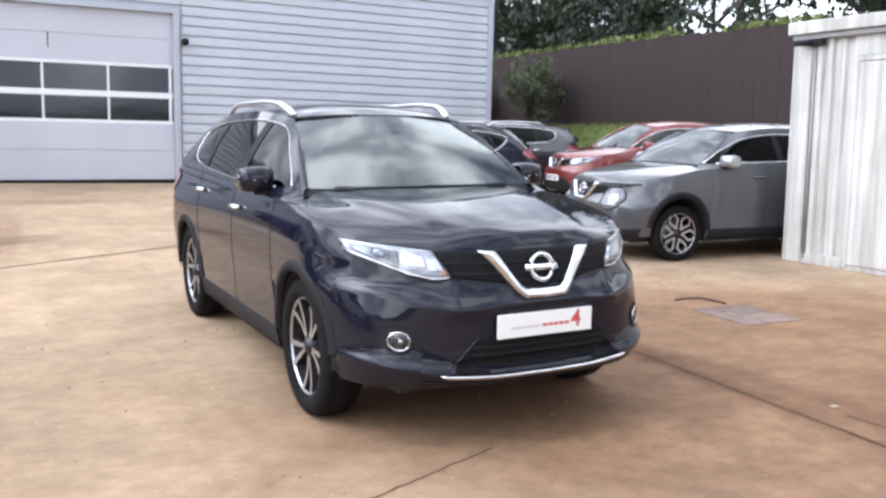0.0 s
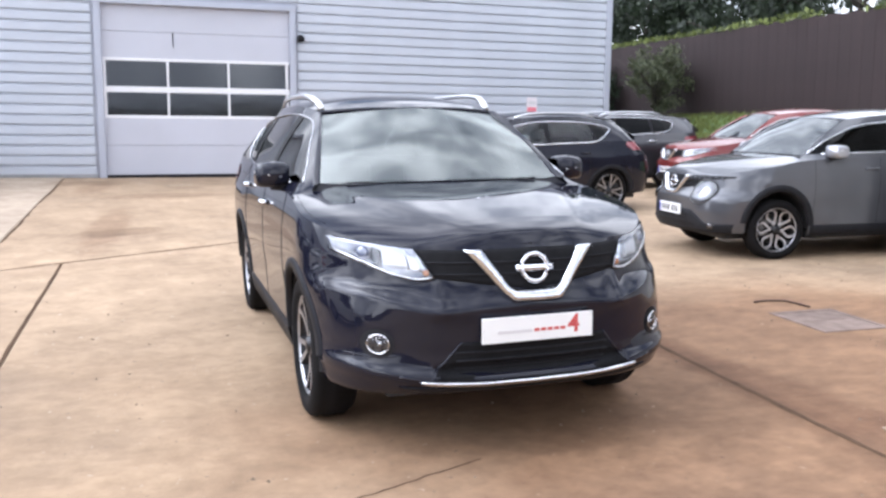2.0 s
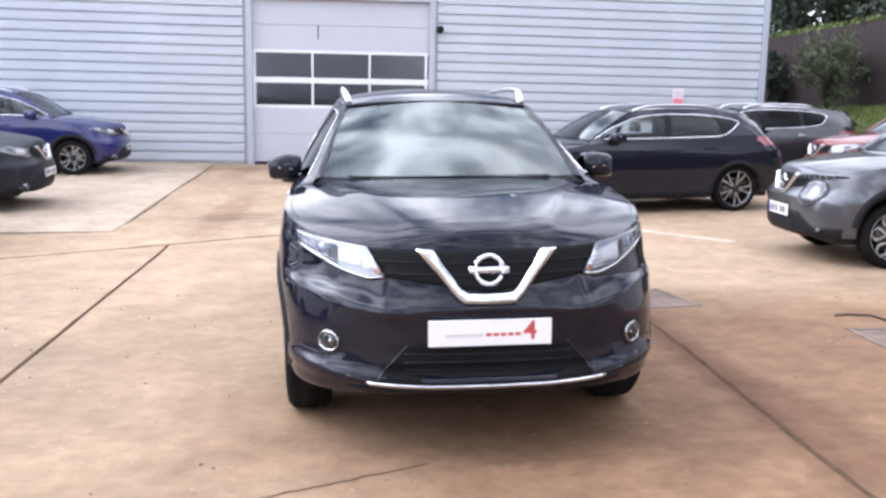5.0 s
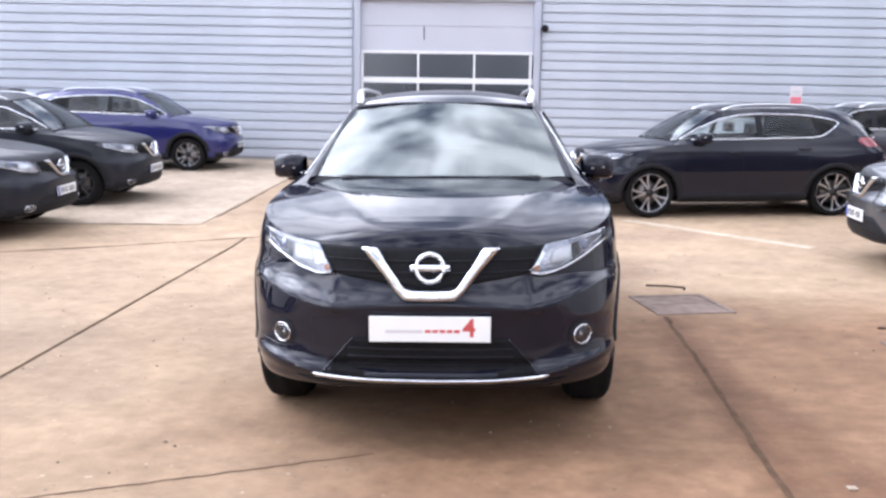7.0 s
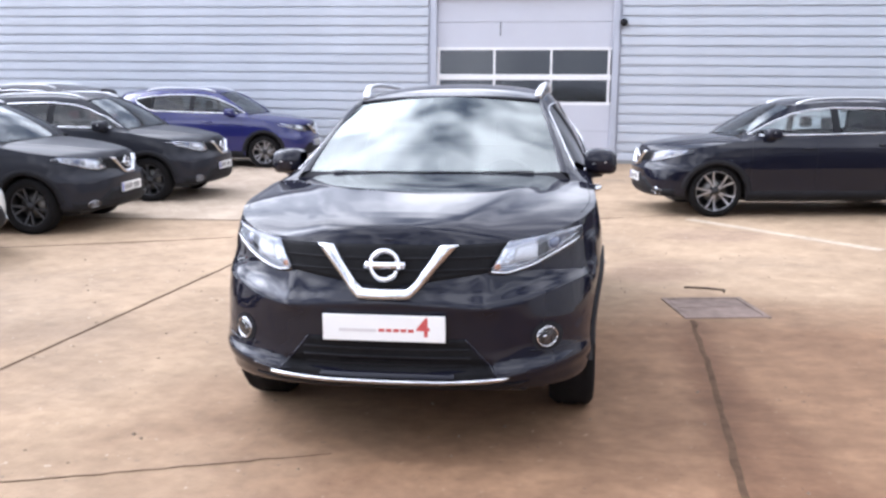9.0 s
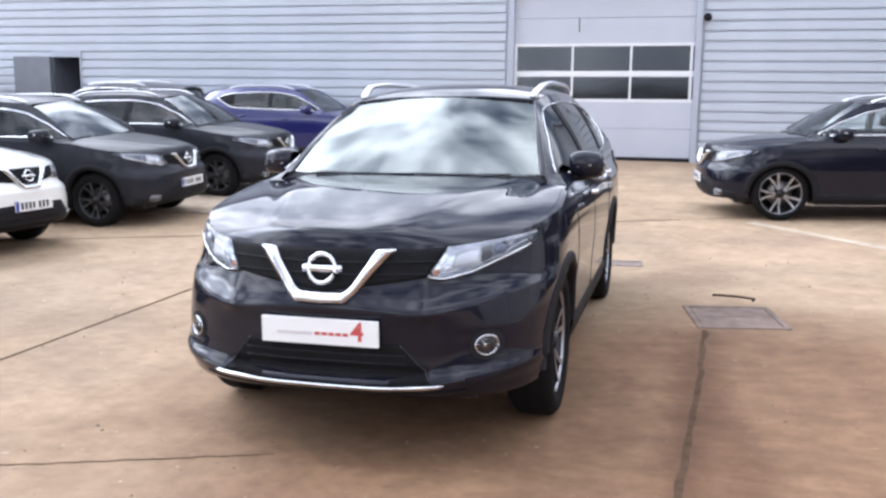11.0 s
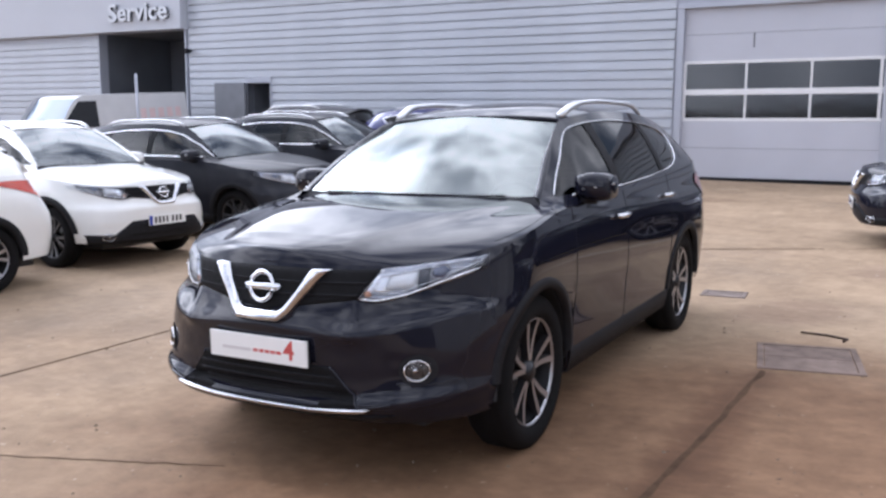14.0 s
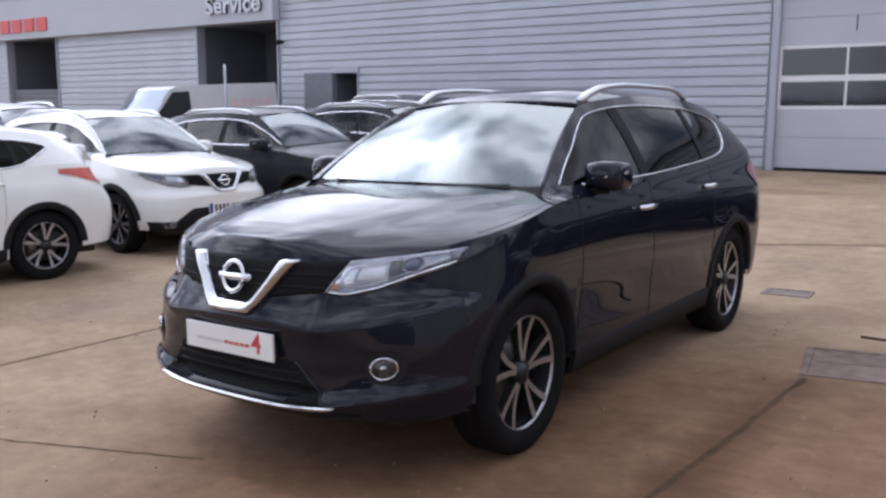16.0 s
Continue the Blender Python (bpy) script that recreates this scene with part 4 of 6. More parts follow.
# ---- ground ----
STAINS = [(-2.15, 9.2, 0.4, 3.2, -3, (0.78, 0.73, 0.7)), (-2.6, 14.5, 0.5, 1.6, -8, (0.8, 0.76, 0.74)), (-2.4, 0.6, 3.4, 2.6, 15, (0.87, 0.845, 0.82)), (1.62, 0.5, 0.32, 2.6, 4, (0.8, 0.75, 0.72)), (-2.0, 8.6, 0.9, 0.5, 20, (0.7, 0.66, 0.63)), (-1.4, 13.0, 1.6, 0.7, 5, (0.76, 0.72, 0.7)), (-2.8, 15.6, 1.3, 0.8, 0, (0.78, 0.75, 0.73)), (2.4, 6.9, 1.0, 0.7, 10, (0.85, 0.83, 0.86)), (2.6, -0.7, 2.2, 1.3, 30, (0.78, 0.7, 0.68)), (1.5, 4.6, 0.6, 1.0, -20, (0.82, 0.79, 0.8))]


def concrete(name, light, dark, wet):
    """Brushed, stained yard concrete: broad stains, blotches, fine grit, and brush marks across."""
    m = bpy.data.materials.new(name)
    m.use_nodes = True
    n, l = m.node_tree.nodes, m.node_tree.links
    b = n["Principled BSDF"]
    tc = n.new("ShaderNodeTexCoord")

    def noise_node(scale, detail, rough=0.55, stretch=(1, 1, 1)):
        mp, t = n.new("ShaderNodeMapping"), n.new("ShaderNodeTexNoise")
        mp.inputs["Scale"].default_value = stretch
        t.inputs["Scale"].default_value, t.inputs["Detail"].default_value, t.inputs["Roughness"].default_value = scale, detail, rough
        l.new(tc.outputs["Object"], mp.inputs["Vector"])
        l.new(mp.outputs["Vector"], t.inputs["Vector"])
        return t.outputs["Fac"]

    def ramp(fac, lo, hi, c0=(0, 0, 0, 1), c1=(1, 1, 1, 1)):
        r = n.new("ShaderNodeValToRGB")
        r.color_ramp.elements[0].position, r.color_ramp.elements[1].position = lo, hi
        r.color_ramp.elements[0].color, r.color_ramp.elements[1].color = c0, c1
        l.new(fac, r.inputs["Fac"])
        return r.outputs["Color"]

    def mix(fac, a, c, kind="MIX"):
        x = n.new("ShaderNodeMix")
        x.data_type, x.blend_type = "RGBA", kind
        for sock, val in ((x.inputs["Factor"], fac), (x.inputs[6], a), (x.inputs[7], c)):
            if isinstance(val, (tuple, float, int)):
                sock.default_value = val
            else:
                l.new(val, sock)
        return x.outputs[2]

    blotch = ramp(noise_node(0.55, 6, 0.62), 0.36, 0.66)
    col = mix(blotch, (*dark, 1), (*light, 1))
    stain = ramp(noise_node(0.22, 5, 0.6), 0.52, 0.72)
    col = mix(stain, col, (*wet, 1))
    fine = ramp(noise_node(9, 8, 0.7), 0.3, 0.7, (0.8, 0.785, 0.77, 1), (1.12, 1.12, 1.12, 1))
    col = mix(1.0, col, fine, "MULTIPLY")
    brush = ramp(noise_node(2.6, 9, 0.75, (0.8, 2.2, 1)), 0.36, 0.64, (0.84, 0.815, 0.8, 1), (1.06, 1.06, 1.06, 1))
    patchy = ramp(noise_node(2.6, 5, 0.6), 0.36, 0.64, (0.87, 0.855, 0.84, 1), (1.09, 1.09, 1.09, 1))
    col = mix(1.0, col, patchy, "MULTIPLY")
    spots = ramp(noise_node(26, 3, 0.5), 0.69, 0.74)
    col = mix(spots, col, (0.16, 0.13, 0.1, 1))
    chips = ramp(noise_node(15, 2, 0.5, (1.3, 1, 1)), 0.7, 0.78)
    col = mix(chips, col, (0.5, 0.42, 0.33, 1))
    # a broad damp, oily area, with the parked SUV's soft shade painted into its colour
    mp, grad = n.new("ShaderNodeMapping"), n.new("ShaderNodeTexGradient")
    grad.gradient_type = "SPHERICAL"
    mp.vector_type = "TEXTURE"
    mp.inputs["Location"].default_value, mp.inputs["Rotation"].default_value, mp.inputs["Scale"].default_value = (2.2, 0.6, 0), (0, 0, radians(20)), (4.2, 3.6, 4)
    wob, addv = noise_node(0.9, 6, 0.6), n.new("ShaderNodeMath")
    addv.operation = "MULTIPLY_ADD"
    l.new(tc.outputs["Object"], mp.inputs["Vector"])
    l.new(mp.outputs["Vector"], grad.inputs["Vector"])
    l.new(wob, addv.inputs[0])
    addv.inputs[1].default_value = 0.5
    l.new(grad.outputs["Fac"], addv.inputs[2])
    damp_shade = ramp(addv.outputs[0], 0.34, 0.72)
    col = mix(1.0, col, mix(damp_shade, (1, 1, 1, 1), (0.64, 0.52, 0.445, 1)), "MULTIPLY")
    # rain-brushed streaks show within that darkened area
    col = mix(damp_shade, col, mix(1.0, col, brush, "MULTIPLY"))
    # dirt along the slab joints
    sep = n.new("ShaderNodeSeparateXYZ")
    l.new(tc.outputs["Object"], sep.inputs["Vector"])

    def math_node(kind, a, c):
        x = n.new("ShaderNodeMath")
        x.operation = kind
        for sock, val in zip(x.inputs, (a, c)):
            if isinstance(val, (float, int)):
                sock.default_value = val
            else:
                l.new(val, sock)
        return x.outputs[0]

    ragged = math_node("MULTIPLY", math_node("SUBTRACT", noise_node(1.7, 6, 0.65), 0.5), 0.5)
    for off in (math_node("SUBTRACT", math_node("SUBTRACT", sep.outputs["Y"], math_node("MULTIPLY", sep.outputs["X"], 0.435)), 7.63),):
        near = math_node("ADD", math_node("ABSOLUTE", off, 0.0), ragged)
        col = mix(1.0, col, ramp(near, -0.05, 0.1, (0.8, 0.77, 0.75, 1), (1, 1, 1, 1)), "MULTIPLY")
    side_off = math_node("SUBTRACT", sep.outputs["X"], math_node("ADD", math_node("MULTIPLY", sep.outputs["Y"], 0.062), 1.46))
    side_near = math_node("ADD", math_node("MAXIMUM", math_node("ABSOLUTE", side_off, 0.0), math_node("SUBTRACT", sep.outputs["Y"], 2.7)), ragged)
    col = mix(1.0, col, ramp(side_near, -0.06, 0.16, (0.76, 0.72, 0.69, 1), (1, 1, 1, 1)), "MULTIPLY")
    # separate oil and water stains
    for px, py, rx, ry, turn, tint in STAINS:
        mp, grad = n.new("ShaderNodeMapping"), n.new("ShaderNodeTexGradient")
        grad.gradient_type, mp.vector_type = "SPHERICAL", "TEXTURE"
        mp.inputs["Location"].default_value, mp.inputs["Rotation"].default_value, mp.inputs["Scale"].default_value = (px, py, 0), (0, 0, radians(turn)), (rx, ry, 4)
        l.new(tc.outputs["Object"], mp.inputs["Vector"])
        l.new(mp.outputs["Vector"], grad.inputs["Vector"])
        spread = math_node("ADD", grad.outputs["Fac"], math_node("MULTIPLY", math_node("SUBTRACT", noise_node(2.2, 6, 0.65), 0.5), 0.9))
        col = mix(1.0, col, ramp(spread, 0.2, 0.55, (1, 1, 1, 1), (*tint, 1)), "MULTIPLY")
    l.new(col, b.inputs["Base Color"])
    rg = n.new("ShaderNodeMapRange")
    rg.inputs["To Min"].default_value, rg.inputs["To Max"].default_value = 0.85, 0.72
    l.new(stain, rg.inputs["Value"])
    l.new(rg.outputs["Result"], b.inputs["Roughness"])
    b.inputs["Specular IOR Level"].default_value = 0.35
    bp, bp2 = n.new("ShaderNodeBump"), n.new("ShaderNodeBump")
    bp.inputs["Strength"].default_value, bp.inputs["Distance"].default_value = 0.3, 0.006
    bp2.inputs["Strength"].default_value, bp2.inputs["Distance"].default_value = 0.22, 0.012
    l.new(noise_node(60, 6, 0.7), bp.inputs["Height"])
    l.new(noise_node(5, 6, 0.65, (0.8, 2.5, 1)), bp2.inputs["Height"])
    l.new(bp.outputs["Normal"], bp2.inputs["Normal"])
    l.new(bp2.outputs["Normal"], b.inputs["Normal"])
    return m


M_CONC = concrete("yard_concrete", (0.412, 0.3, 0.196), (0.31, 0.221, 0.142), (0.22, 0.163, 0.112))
M_APRON = concrete("pale_concrete", (0.45, 0.362, 0.276), (0.375, 0.3, 0.225), (0.29, 0.225, 0.168))
M_CRACK = principled("joint_filling", (0.09, 0.056, 0.035), 0.95, spec=0.1, var=0.4, scale=14)
M_DIRT = principled("joint_dirt", (0.12, 0.09, 0.062), 0.95, spec=0.1, var=0.3, scale=10, bump=0.4, bump_scale=50)
M_GRASS = principled("grass", (0.07, 0.12, 0.025), 0.8, var=0.4, scale=6)
M_CLAD = principled("grey_cladding", (0.478, 0.503, 0.55), 0.42, 0.15, var=0.08, scale=1.5, rand=0.025)
M_CLADTRIM = principled("grey_flashing", (0.42, 0.44, 0.5), 0.4, 0.2, var=0.05, scale=3)
M_DOORGREY = principled("door_panel_grey", (0.51, 0.52, 0.575), 0.45, 0.05, var=0.06, scale=1.2, rand=0.02)
M_WHITEFRAME = principled("white_frame", (0.78, 0.78, 0.79), 0.4, var=0.04, scale=6)
M_FASCIA = principled("fascia_grey", (0.5, 0.52, 0.57), 0.5, var=0.03, scale=1)
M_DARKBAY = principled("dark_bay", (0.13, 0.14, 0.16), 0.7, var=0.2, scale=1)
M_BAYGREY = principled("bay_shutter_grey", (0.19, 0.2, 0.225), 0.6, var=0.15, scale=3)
M_LETTER = principled("sign_letter_grey", (0.13, 0.135, 0.15), 0.35, 0.3)
M_SILVERFACE = principled("sign_letter_silver", (0.6, 0.62, 0.66), 0.4, 0.2, var=0.04, scale=4)
M_SIGNRED = principled("sign_red", (0.62, 0.06, 0.06), 0.4, var=0.05, scale=3)
M_FENCE = principled("dark_brown_boards", (0.0265, 0.0145, 0.0145), 0.8, var=0.3, scale=3, bump=0.2, bump_scale=30, rand=0.06)
M_CONTAINER = principled("cream_white_steel", (0.53, 0.52, 0.495), 0.55, var=0.16, scale=2.5, bump=0.08, bump_scale=10)


def streaked(m, strength, tint):
    """Grey rain streaks that run down a painted steel face."""
    n, l = m.node_tree.nodes, m.node_tree.links
    b = n["Principled BSDF"]
    tc, mp, t, r, x = (n.new("ShaderNode" + k) for k in ("TexCoord", "Mapping", "TexNoise", "ValToRGB", "Mix"))
    mp.inputs["Scale"].default_value = (7, 7, 0.35)
    t.inputs["Scale"].default_value, t.inputs["Detail"].default_value, t.inputs["Roughness"].default_value = 1.6, 7, 0.65
    r.color_ramp.elements[0].position, r.color_ramp.elements[1].position = 0.36, 0.62
    r.color_ramp.elements[0].color, r.color_ramp.elements[1].color = (*tint, 1), (1, 1, 1, 1)
    x.data_type, x.blend_type = "RGBA", "MULTIPLY"
    x.inputs["Factor"].default_value = strength
    l.new(tc.outputs["Object"], mp.inputs["Vector"])
    l.new(mp.outputs["Vector"], t.inputs["Vector"])
    l.new(t.outputs["Fac"], r.inputs["Fac"])
    l.new(b.inputs["Base Color"].links[0].from_socket, x.inputs[6])
    l.new(r.outputs["Color"], x.inputs[7])
    l.new(x.outputs[2], b.inputs["Base Color"])


streaked(M_CONTAINER, 1.0, (0.66, 0.65, 0.62))
M_GRIME_SHADE = principled("grey_grime_steel", (0.25, 0.25, 0.25), 0.6, var=0.3, scale=4)
M_COVERGREEN = principled("pinkish_grey_cover", (0.22, 0.18, 0.16), 0.85, spec=0.1, var=0.4, scale=10, bump=0.4, bump_scale=45)
M_COVER = principled("iron_cover", (0.195, 0.148, 0.125), 0.9, 0.0, spec=0.1, var=0.45, scale=9, bump=0.5, bump_scale=45)
M_LINE = principled("worn_white_line", (0.42, 0.335, 0.245), 0.75, var=0.4, scale=9)
M_BARK = principled("bark", (0.05, 0.04, 0.032), 0.9, var=0.4, scale=8, bump=0.5, bump_scale=20)
M_WINDOWDARK = glass("door_pane_glass", (0.3, 0.32, 0.33), 1.75, (0.95, 0.97, 1.0), 0.08)
wd_n, wd_l = M_WINDOWDARK.node_tree.nodes, M_WINDOWDARK.node_tree.links
wd_tc, wd_noise, wd_bump = wd_n.new("ShaderNodeTexCoord"), wd_n.new("ShaderNodeTexNoise"), wd_n.new("ShaderNodeBump")
wd_noise.inputs["Scale"].default_value = 2.4
wd_bump.inputs["Strength"].default_value, wd_bump.inputs["Distance"].default_value = 0.12, 0.02
wd_l.new(wd_tc.outputs["Object"], wd_noise.inputs["Vector"])
wd_l.new(wd_noise.outputs["Fac"], wd_bump.inputs["Height"])
wd_l.new(wd_bump.outputs["Normal"], wd_n["Glossy BSDF"].inputs["Normal"])


def leaf_material(name, c0, c1):
    m = principled(name, c0, 0.6)
    n, l = m.node_tree.nodes, m.node_tree.links
    g, r = n.new("ShaderNodeNewGeometry"), n.new("ShaderNodeValToRGB")
    r.color_ramp.elements[0].color, r.color_ramp.elements[1].color = (*c0, 1), (*c1, 1)
    l.new(g.outputs["Random Per Island"], r.inputs["Fac"])
    b = n["Principled BSDF"]
    l.new(r.outputs["Color"], b.inputs["Base Color"])
    tr, add = n.new("ShaderNodeBsdfTranslucent"), n.new("ShaderNodeMixShader")
    add.inputs["Fac"].default_value = 0.25
    l.new(r.outputs["Color"], tr.inputs["Color"])
    l.new(b.outputs["BSDF"], add.inputs[1])
    l.new(tr.outputs["BSDF"], add.inputs[2])
    l.new(add.outputs["Shader"], n["Material Output"].inputs["Surface"])
    return m


M_LEAF = leaf_material("dark_leaves", (0.012, 0.02, 0.011), (0.035, 0.05, 0.024))
M_IVY = leaf_material("ivy_leaves", (0.05, 0.065, 0.018), (0.22, 0.26, 0.07))
M_SHRUB = leaf_material("shrub_leaves", (0.06, 0.07, 0.038), (0.15, 0.165, 0.09))

V, F = grid([[(x, y, ground_z(y, x) - 0.018) for x in (-400, -45, -40, -35, -30, -25, -20, -15, -10, -5, 0, 4, 8, 12.3, 60, 400)] for y in (-400, -60, 0, 6, 8, 10, 12, 14.4, 16.8, 60, 400)])
ground = tagged(new("ground", smooth_mesh("ground", V, F, M_DIRT)), "brown dirt and concrete yard ground", "ground", kind="structure")
yard = tagged(new("pavement"), "tan stained concrete yard slabs with dark joints", "pavement", kind="structure")

# a grass bank below the fence
rows = []
for y in np.linspace(6, 60, 60):
    rows.append([(x + 0.12 * noise.noise((x, y * 0.4, 2)), y, ground_z(y, 12 - 7 * min(1, max(0, (x - 11.55) / 1.5))) - 0.03 + 1.48 * (min(1, max(0, (x - 11.6) / 3.6)) ** 0.8) + 0.06 * noise.noise((x * 0.9, y * 0.9, 0)))
                 for x in (11.55, 12, 12.6, 13.3, 14, 14.7, 15.3, 16.5, 30, 60)])
v, f = grid(rows)
bank = tagged(new("grass_bank", smooth_mesh("grass_bank", v, f, M_GRASS)), "green grass bank below the fence", "bank", kind="structure")


def tufts(name, label, count, place, size, material, seed, category="grass"):
    """Many small blades in one object."""
    rnd = random.Random(seed)
    V, F = [], []
    for _ in range(count):
        x, y, z = place(rnd)
        a, h, w = rnd.uniform(0, 6.28), size * rnd.uniform(0.6, 1.4), size * 0.22
        dx, dy = math.cos(a) * w, math.sin(a) * w
        lx, ly = rnd.uniform(-0.4, 0.4) * h, rnd.uniform(-0.4, 0.4) * h
        k = len(V)
        V += [(x - dx, y - dy, z - 0.02), (x + dx, y + dy, z - 0.02), (x + lx, y + ly, z + h)]
        F.append((k, k + 1, k + 2))
    return tagged(new(name, smooth_mesh(name, V, F, material, False)), label, category, kind="stuff")


def bank_place(rnd):
    y, x = rnd.uniform(9, 34), rnd.uniform(11.7, 15.4)
    return x, y, ground_z(y, 12 - 7 * min(1, max(0, (x - 11.55) / 1.5))) - 0.03 + 1.48 * (min(1, max(0, (x - 11.6) / 3.6)) ** 0.8)


M_BLADE = leaf_material("grass_blades", (0.11, 0.13, 0.028), (0.24, 0.26, 0.075))
tufts("grass", "rough green grass on the bank", 14000, bank_place, 0.11, M_BLADE, 4)

# ---- the building ----
WALL_Y, PITCH, PHASE = 16.86, 0.2133, 0.081
EAVES = 5.35
wall = tagged(new("wall_north"), "grey metal wall of horizontal profiled cladding", "wall", kind="structure")
BASE = 0.24


def wall_block(x0, x1, z0, z1):
    part("wall_core", box(x0, x1, WALL_Y + 0.05, WALL_Y + 0.3, z0, z1), M_CLADTRIM, wall)


DOOR_X0, DOOR_X1, DOOR_TOP = -2.5, 1.6, 3.93
BAYS = [(-20.9, -17.15), (-32.7, -29.1)]
HOLE = (-14.82, -13.98, 2.485)
wall_block(DOOR_X1, 9.6, 0, EAVES)
wall_block(HOLE[1], DOOR_X0, 0, EAVES)
wall_block(DOOR_X0, DOOR_X1, DOOR_TOP + 0.02, EAVES)
wall_block(HOLE[0], HOLE[1], HOLE[2], EAVES)
wall_block(BAYS[0][1], HOLE[0], 0, EAVES)
wall_block(BAYS[1][1], BAYS[0][0], 0, EAVES)
wall_block(-60, BAYS[1][0], 0, EAVES)
for a, b in BAYS:
    wall_block(a, b, 4.08, EAVES)
part("wall_side", box(9.35, 9.6, WALL_Y + 0.3, 45, 0, EAVES), M_CLADTRIM, wall)
part("corner_flashing", box(9.5, 9.66, WALL_Y - 0.02, WALL_Y + 0.16, BASE - 0.1, EAVES, 0.01), M_CLADTRIM, wall)
# grey strips that draw the shadow line along the wall's foot
part("base_flashing", box(DOOR_X1 + 0.1, 9.5, WALL_Y - 0.012, WALL_Y + 0.05, BASE - 0.1, BASE + 0.075, 0.008), M_GRIME_SHADE, wall)
part("base_flashing", box(-13.9, DOOR_X0 - 0.1, WALL_Y - 0.012, WALL_Y + 0.05, BASE - 0.1, BASE + 0.075, 0.008), M_GRIME_SHADE, wall)

PANELS = {}


def cladding(x0, x1, z0, z1):
    """Rows of profiled panels between two heights; each row is a piece."""
    k0, k1 = math.ceil((z0 - PHASE) / PITCH - 1e-3), math.floor((z1 - PHASE) / PITCH + 1e-3)
    key = round(x1 - x0, 3)
    if key not in PANELS:
        prof = [(0.05, 0.0), (0.01, 0.003), (0.0, 0.01), (0.003, 0.09), (0.006, 0.15), (0.012, 0.168), (0.044, 0.178), (0.046, 0.208), (0.05, PITCH)]
        v, f = grid([[(x, y, z) for y, z in prof] for x in (0, key)])
        PANELS[key] = smooth_mesh("cladding_panel", v, [tuple(reversed(q)) for q in f], M_CLAD, False)
    for k in range(k0, k1):
        o = new("cladding_panel", PANELS[key])
        o.parent = wall
        o.matrix_basis = pose(x0, WALL_Y, PHASE + k * PITCH)


SPLIT = PHASE + PITCH * math.ceil((HOLE[2] + 0.05 - PHASE) / PITCH)
for x0, x1, z0, z1 in ((DOOR_X1 + 0.12, 9.52, BASE, EAVES), (DOOR_X0 - 0.12, DOOR_X1 + 0.1, DOOR_TOP + 0.1, EAVES), (-17.06, DOOR_X0 - 0.14, SPLIT, EAVES), (HOLE[1] + 0.04, DOOR_X0 - 0.14, BASE, SPLIT),
                       (-17.06, HOLE[0] - 0.06, BASE, SPLIT), (BAYS[1][1] + 0.05, BAYS[0][0] - 0.05, BASE, 4.08), (-45, BAYS[1][0] - 0.05, BASE, 4.08)):
    cladding(x0, x1, z0, z1)
part("roof_eaves", box(-60, 9.8, WALL_Y - 0.25, WALL_Y + 0.3, EAVES, EAVES + 0.3, 0.02), M_CLADTRIM, wall)
part("roof_sheet", box(-60, 9.8, WALL_Y + 0.3, 46, EAVES + 0.1, EAVES + 0.35), M_CLADTRIM, wall)

# sectional door
door = tagged(new("door_1"), "pale grey sectional overhead door with two rows of panes", "door", kind="structure")
for x in (DOOR_X0, DOOR_X1):
    part("door_jamb", box(x - 0.07, x + 0.07, WALL_Y - 0.05, WALL_Y + 0.2, 0.22, DOOR_TOP + 0.1, 0.01), M_CLADTRIM, door)
part("door_head", box(DOOR_X0 - 0.07, DOOR_X1 + 0.07, WALL_Y - 0.06, WALL_Y + 0.2, DOOR_TOP, DOOR_TOP + 0.1, 0.01), M_CLADTRIM, door)
DY = WALL_Y + 0.07
for z0, z1 in ((0.317, 0.95), (0.957, 1.53), (2.82, 3.37), (3.377, 3.93)):
    part("door_section", box(DOOR_X0 + 0.07, DOOR_X1 - 0.07, DY, DY + 0.05, z0, z1, 0.004), M_DOORGREY, door)
part("bottom_seal", box(DOOR_X0 + 0.07, DOOR_X1 - 0.07, DY - 0.006, DY + 0.05, 0.24, 0.315, 0.004), M_TRIM, door)
WX = np.linspace(-2.40, 1.47, 4)
for z0, z1 in ((1.53, 1.6), (2.09, 2.215), (2.755, 2.82)):
    part("window_rail", box(DOOR_X0 + 0.07, DOOR_X1 - 0.07, DY - 0.004, DY + 0.046, z0, z1, 0.006), M_WHITEFRAME, door)
for z0, z1 in ((1.6, 2.09), (2.215, 2.755)):
    for k, x in enumerate(WX):
        w = 0.045 if 0 < k < 3 else 0.06
        part("mullion", box(x - w / 2, x + w / 2, DY - 0.003, DY + 0.045, z0, z1, 0.004), M_WHITEFRAME, door)
    for k in range(3):
        part("pane", box(WX[k] + 0.02, WX[k + 1] - 0.02, DY + 0.018, DY + 0.024, z0, z1), M_WINDOWDARK, door)
part("pull_handle", box(-0.99, -0.97, DY - 0.012, DY, 3.07, 3.38, 0.003), M_TRIM, door)
room = tagged(new("workshop_interior"), "dim workshop room behind the overhead door", "room", kind="structure")
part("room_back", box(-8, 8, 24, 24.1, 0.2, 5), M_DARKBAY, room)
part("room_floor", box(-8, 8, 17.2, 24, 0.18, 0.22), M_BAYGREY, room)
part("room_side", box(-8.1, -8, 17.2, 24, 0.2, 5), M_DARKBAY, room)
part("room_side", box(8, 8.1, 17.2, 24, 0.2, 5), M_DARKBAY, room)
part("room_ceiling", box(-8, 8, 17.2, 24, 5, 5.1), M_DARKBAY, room)

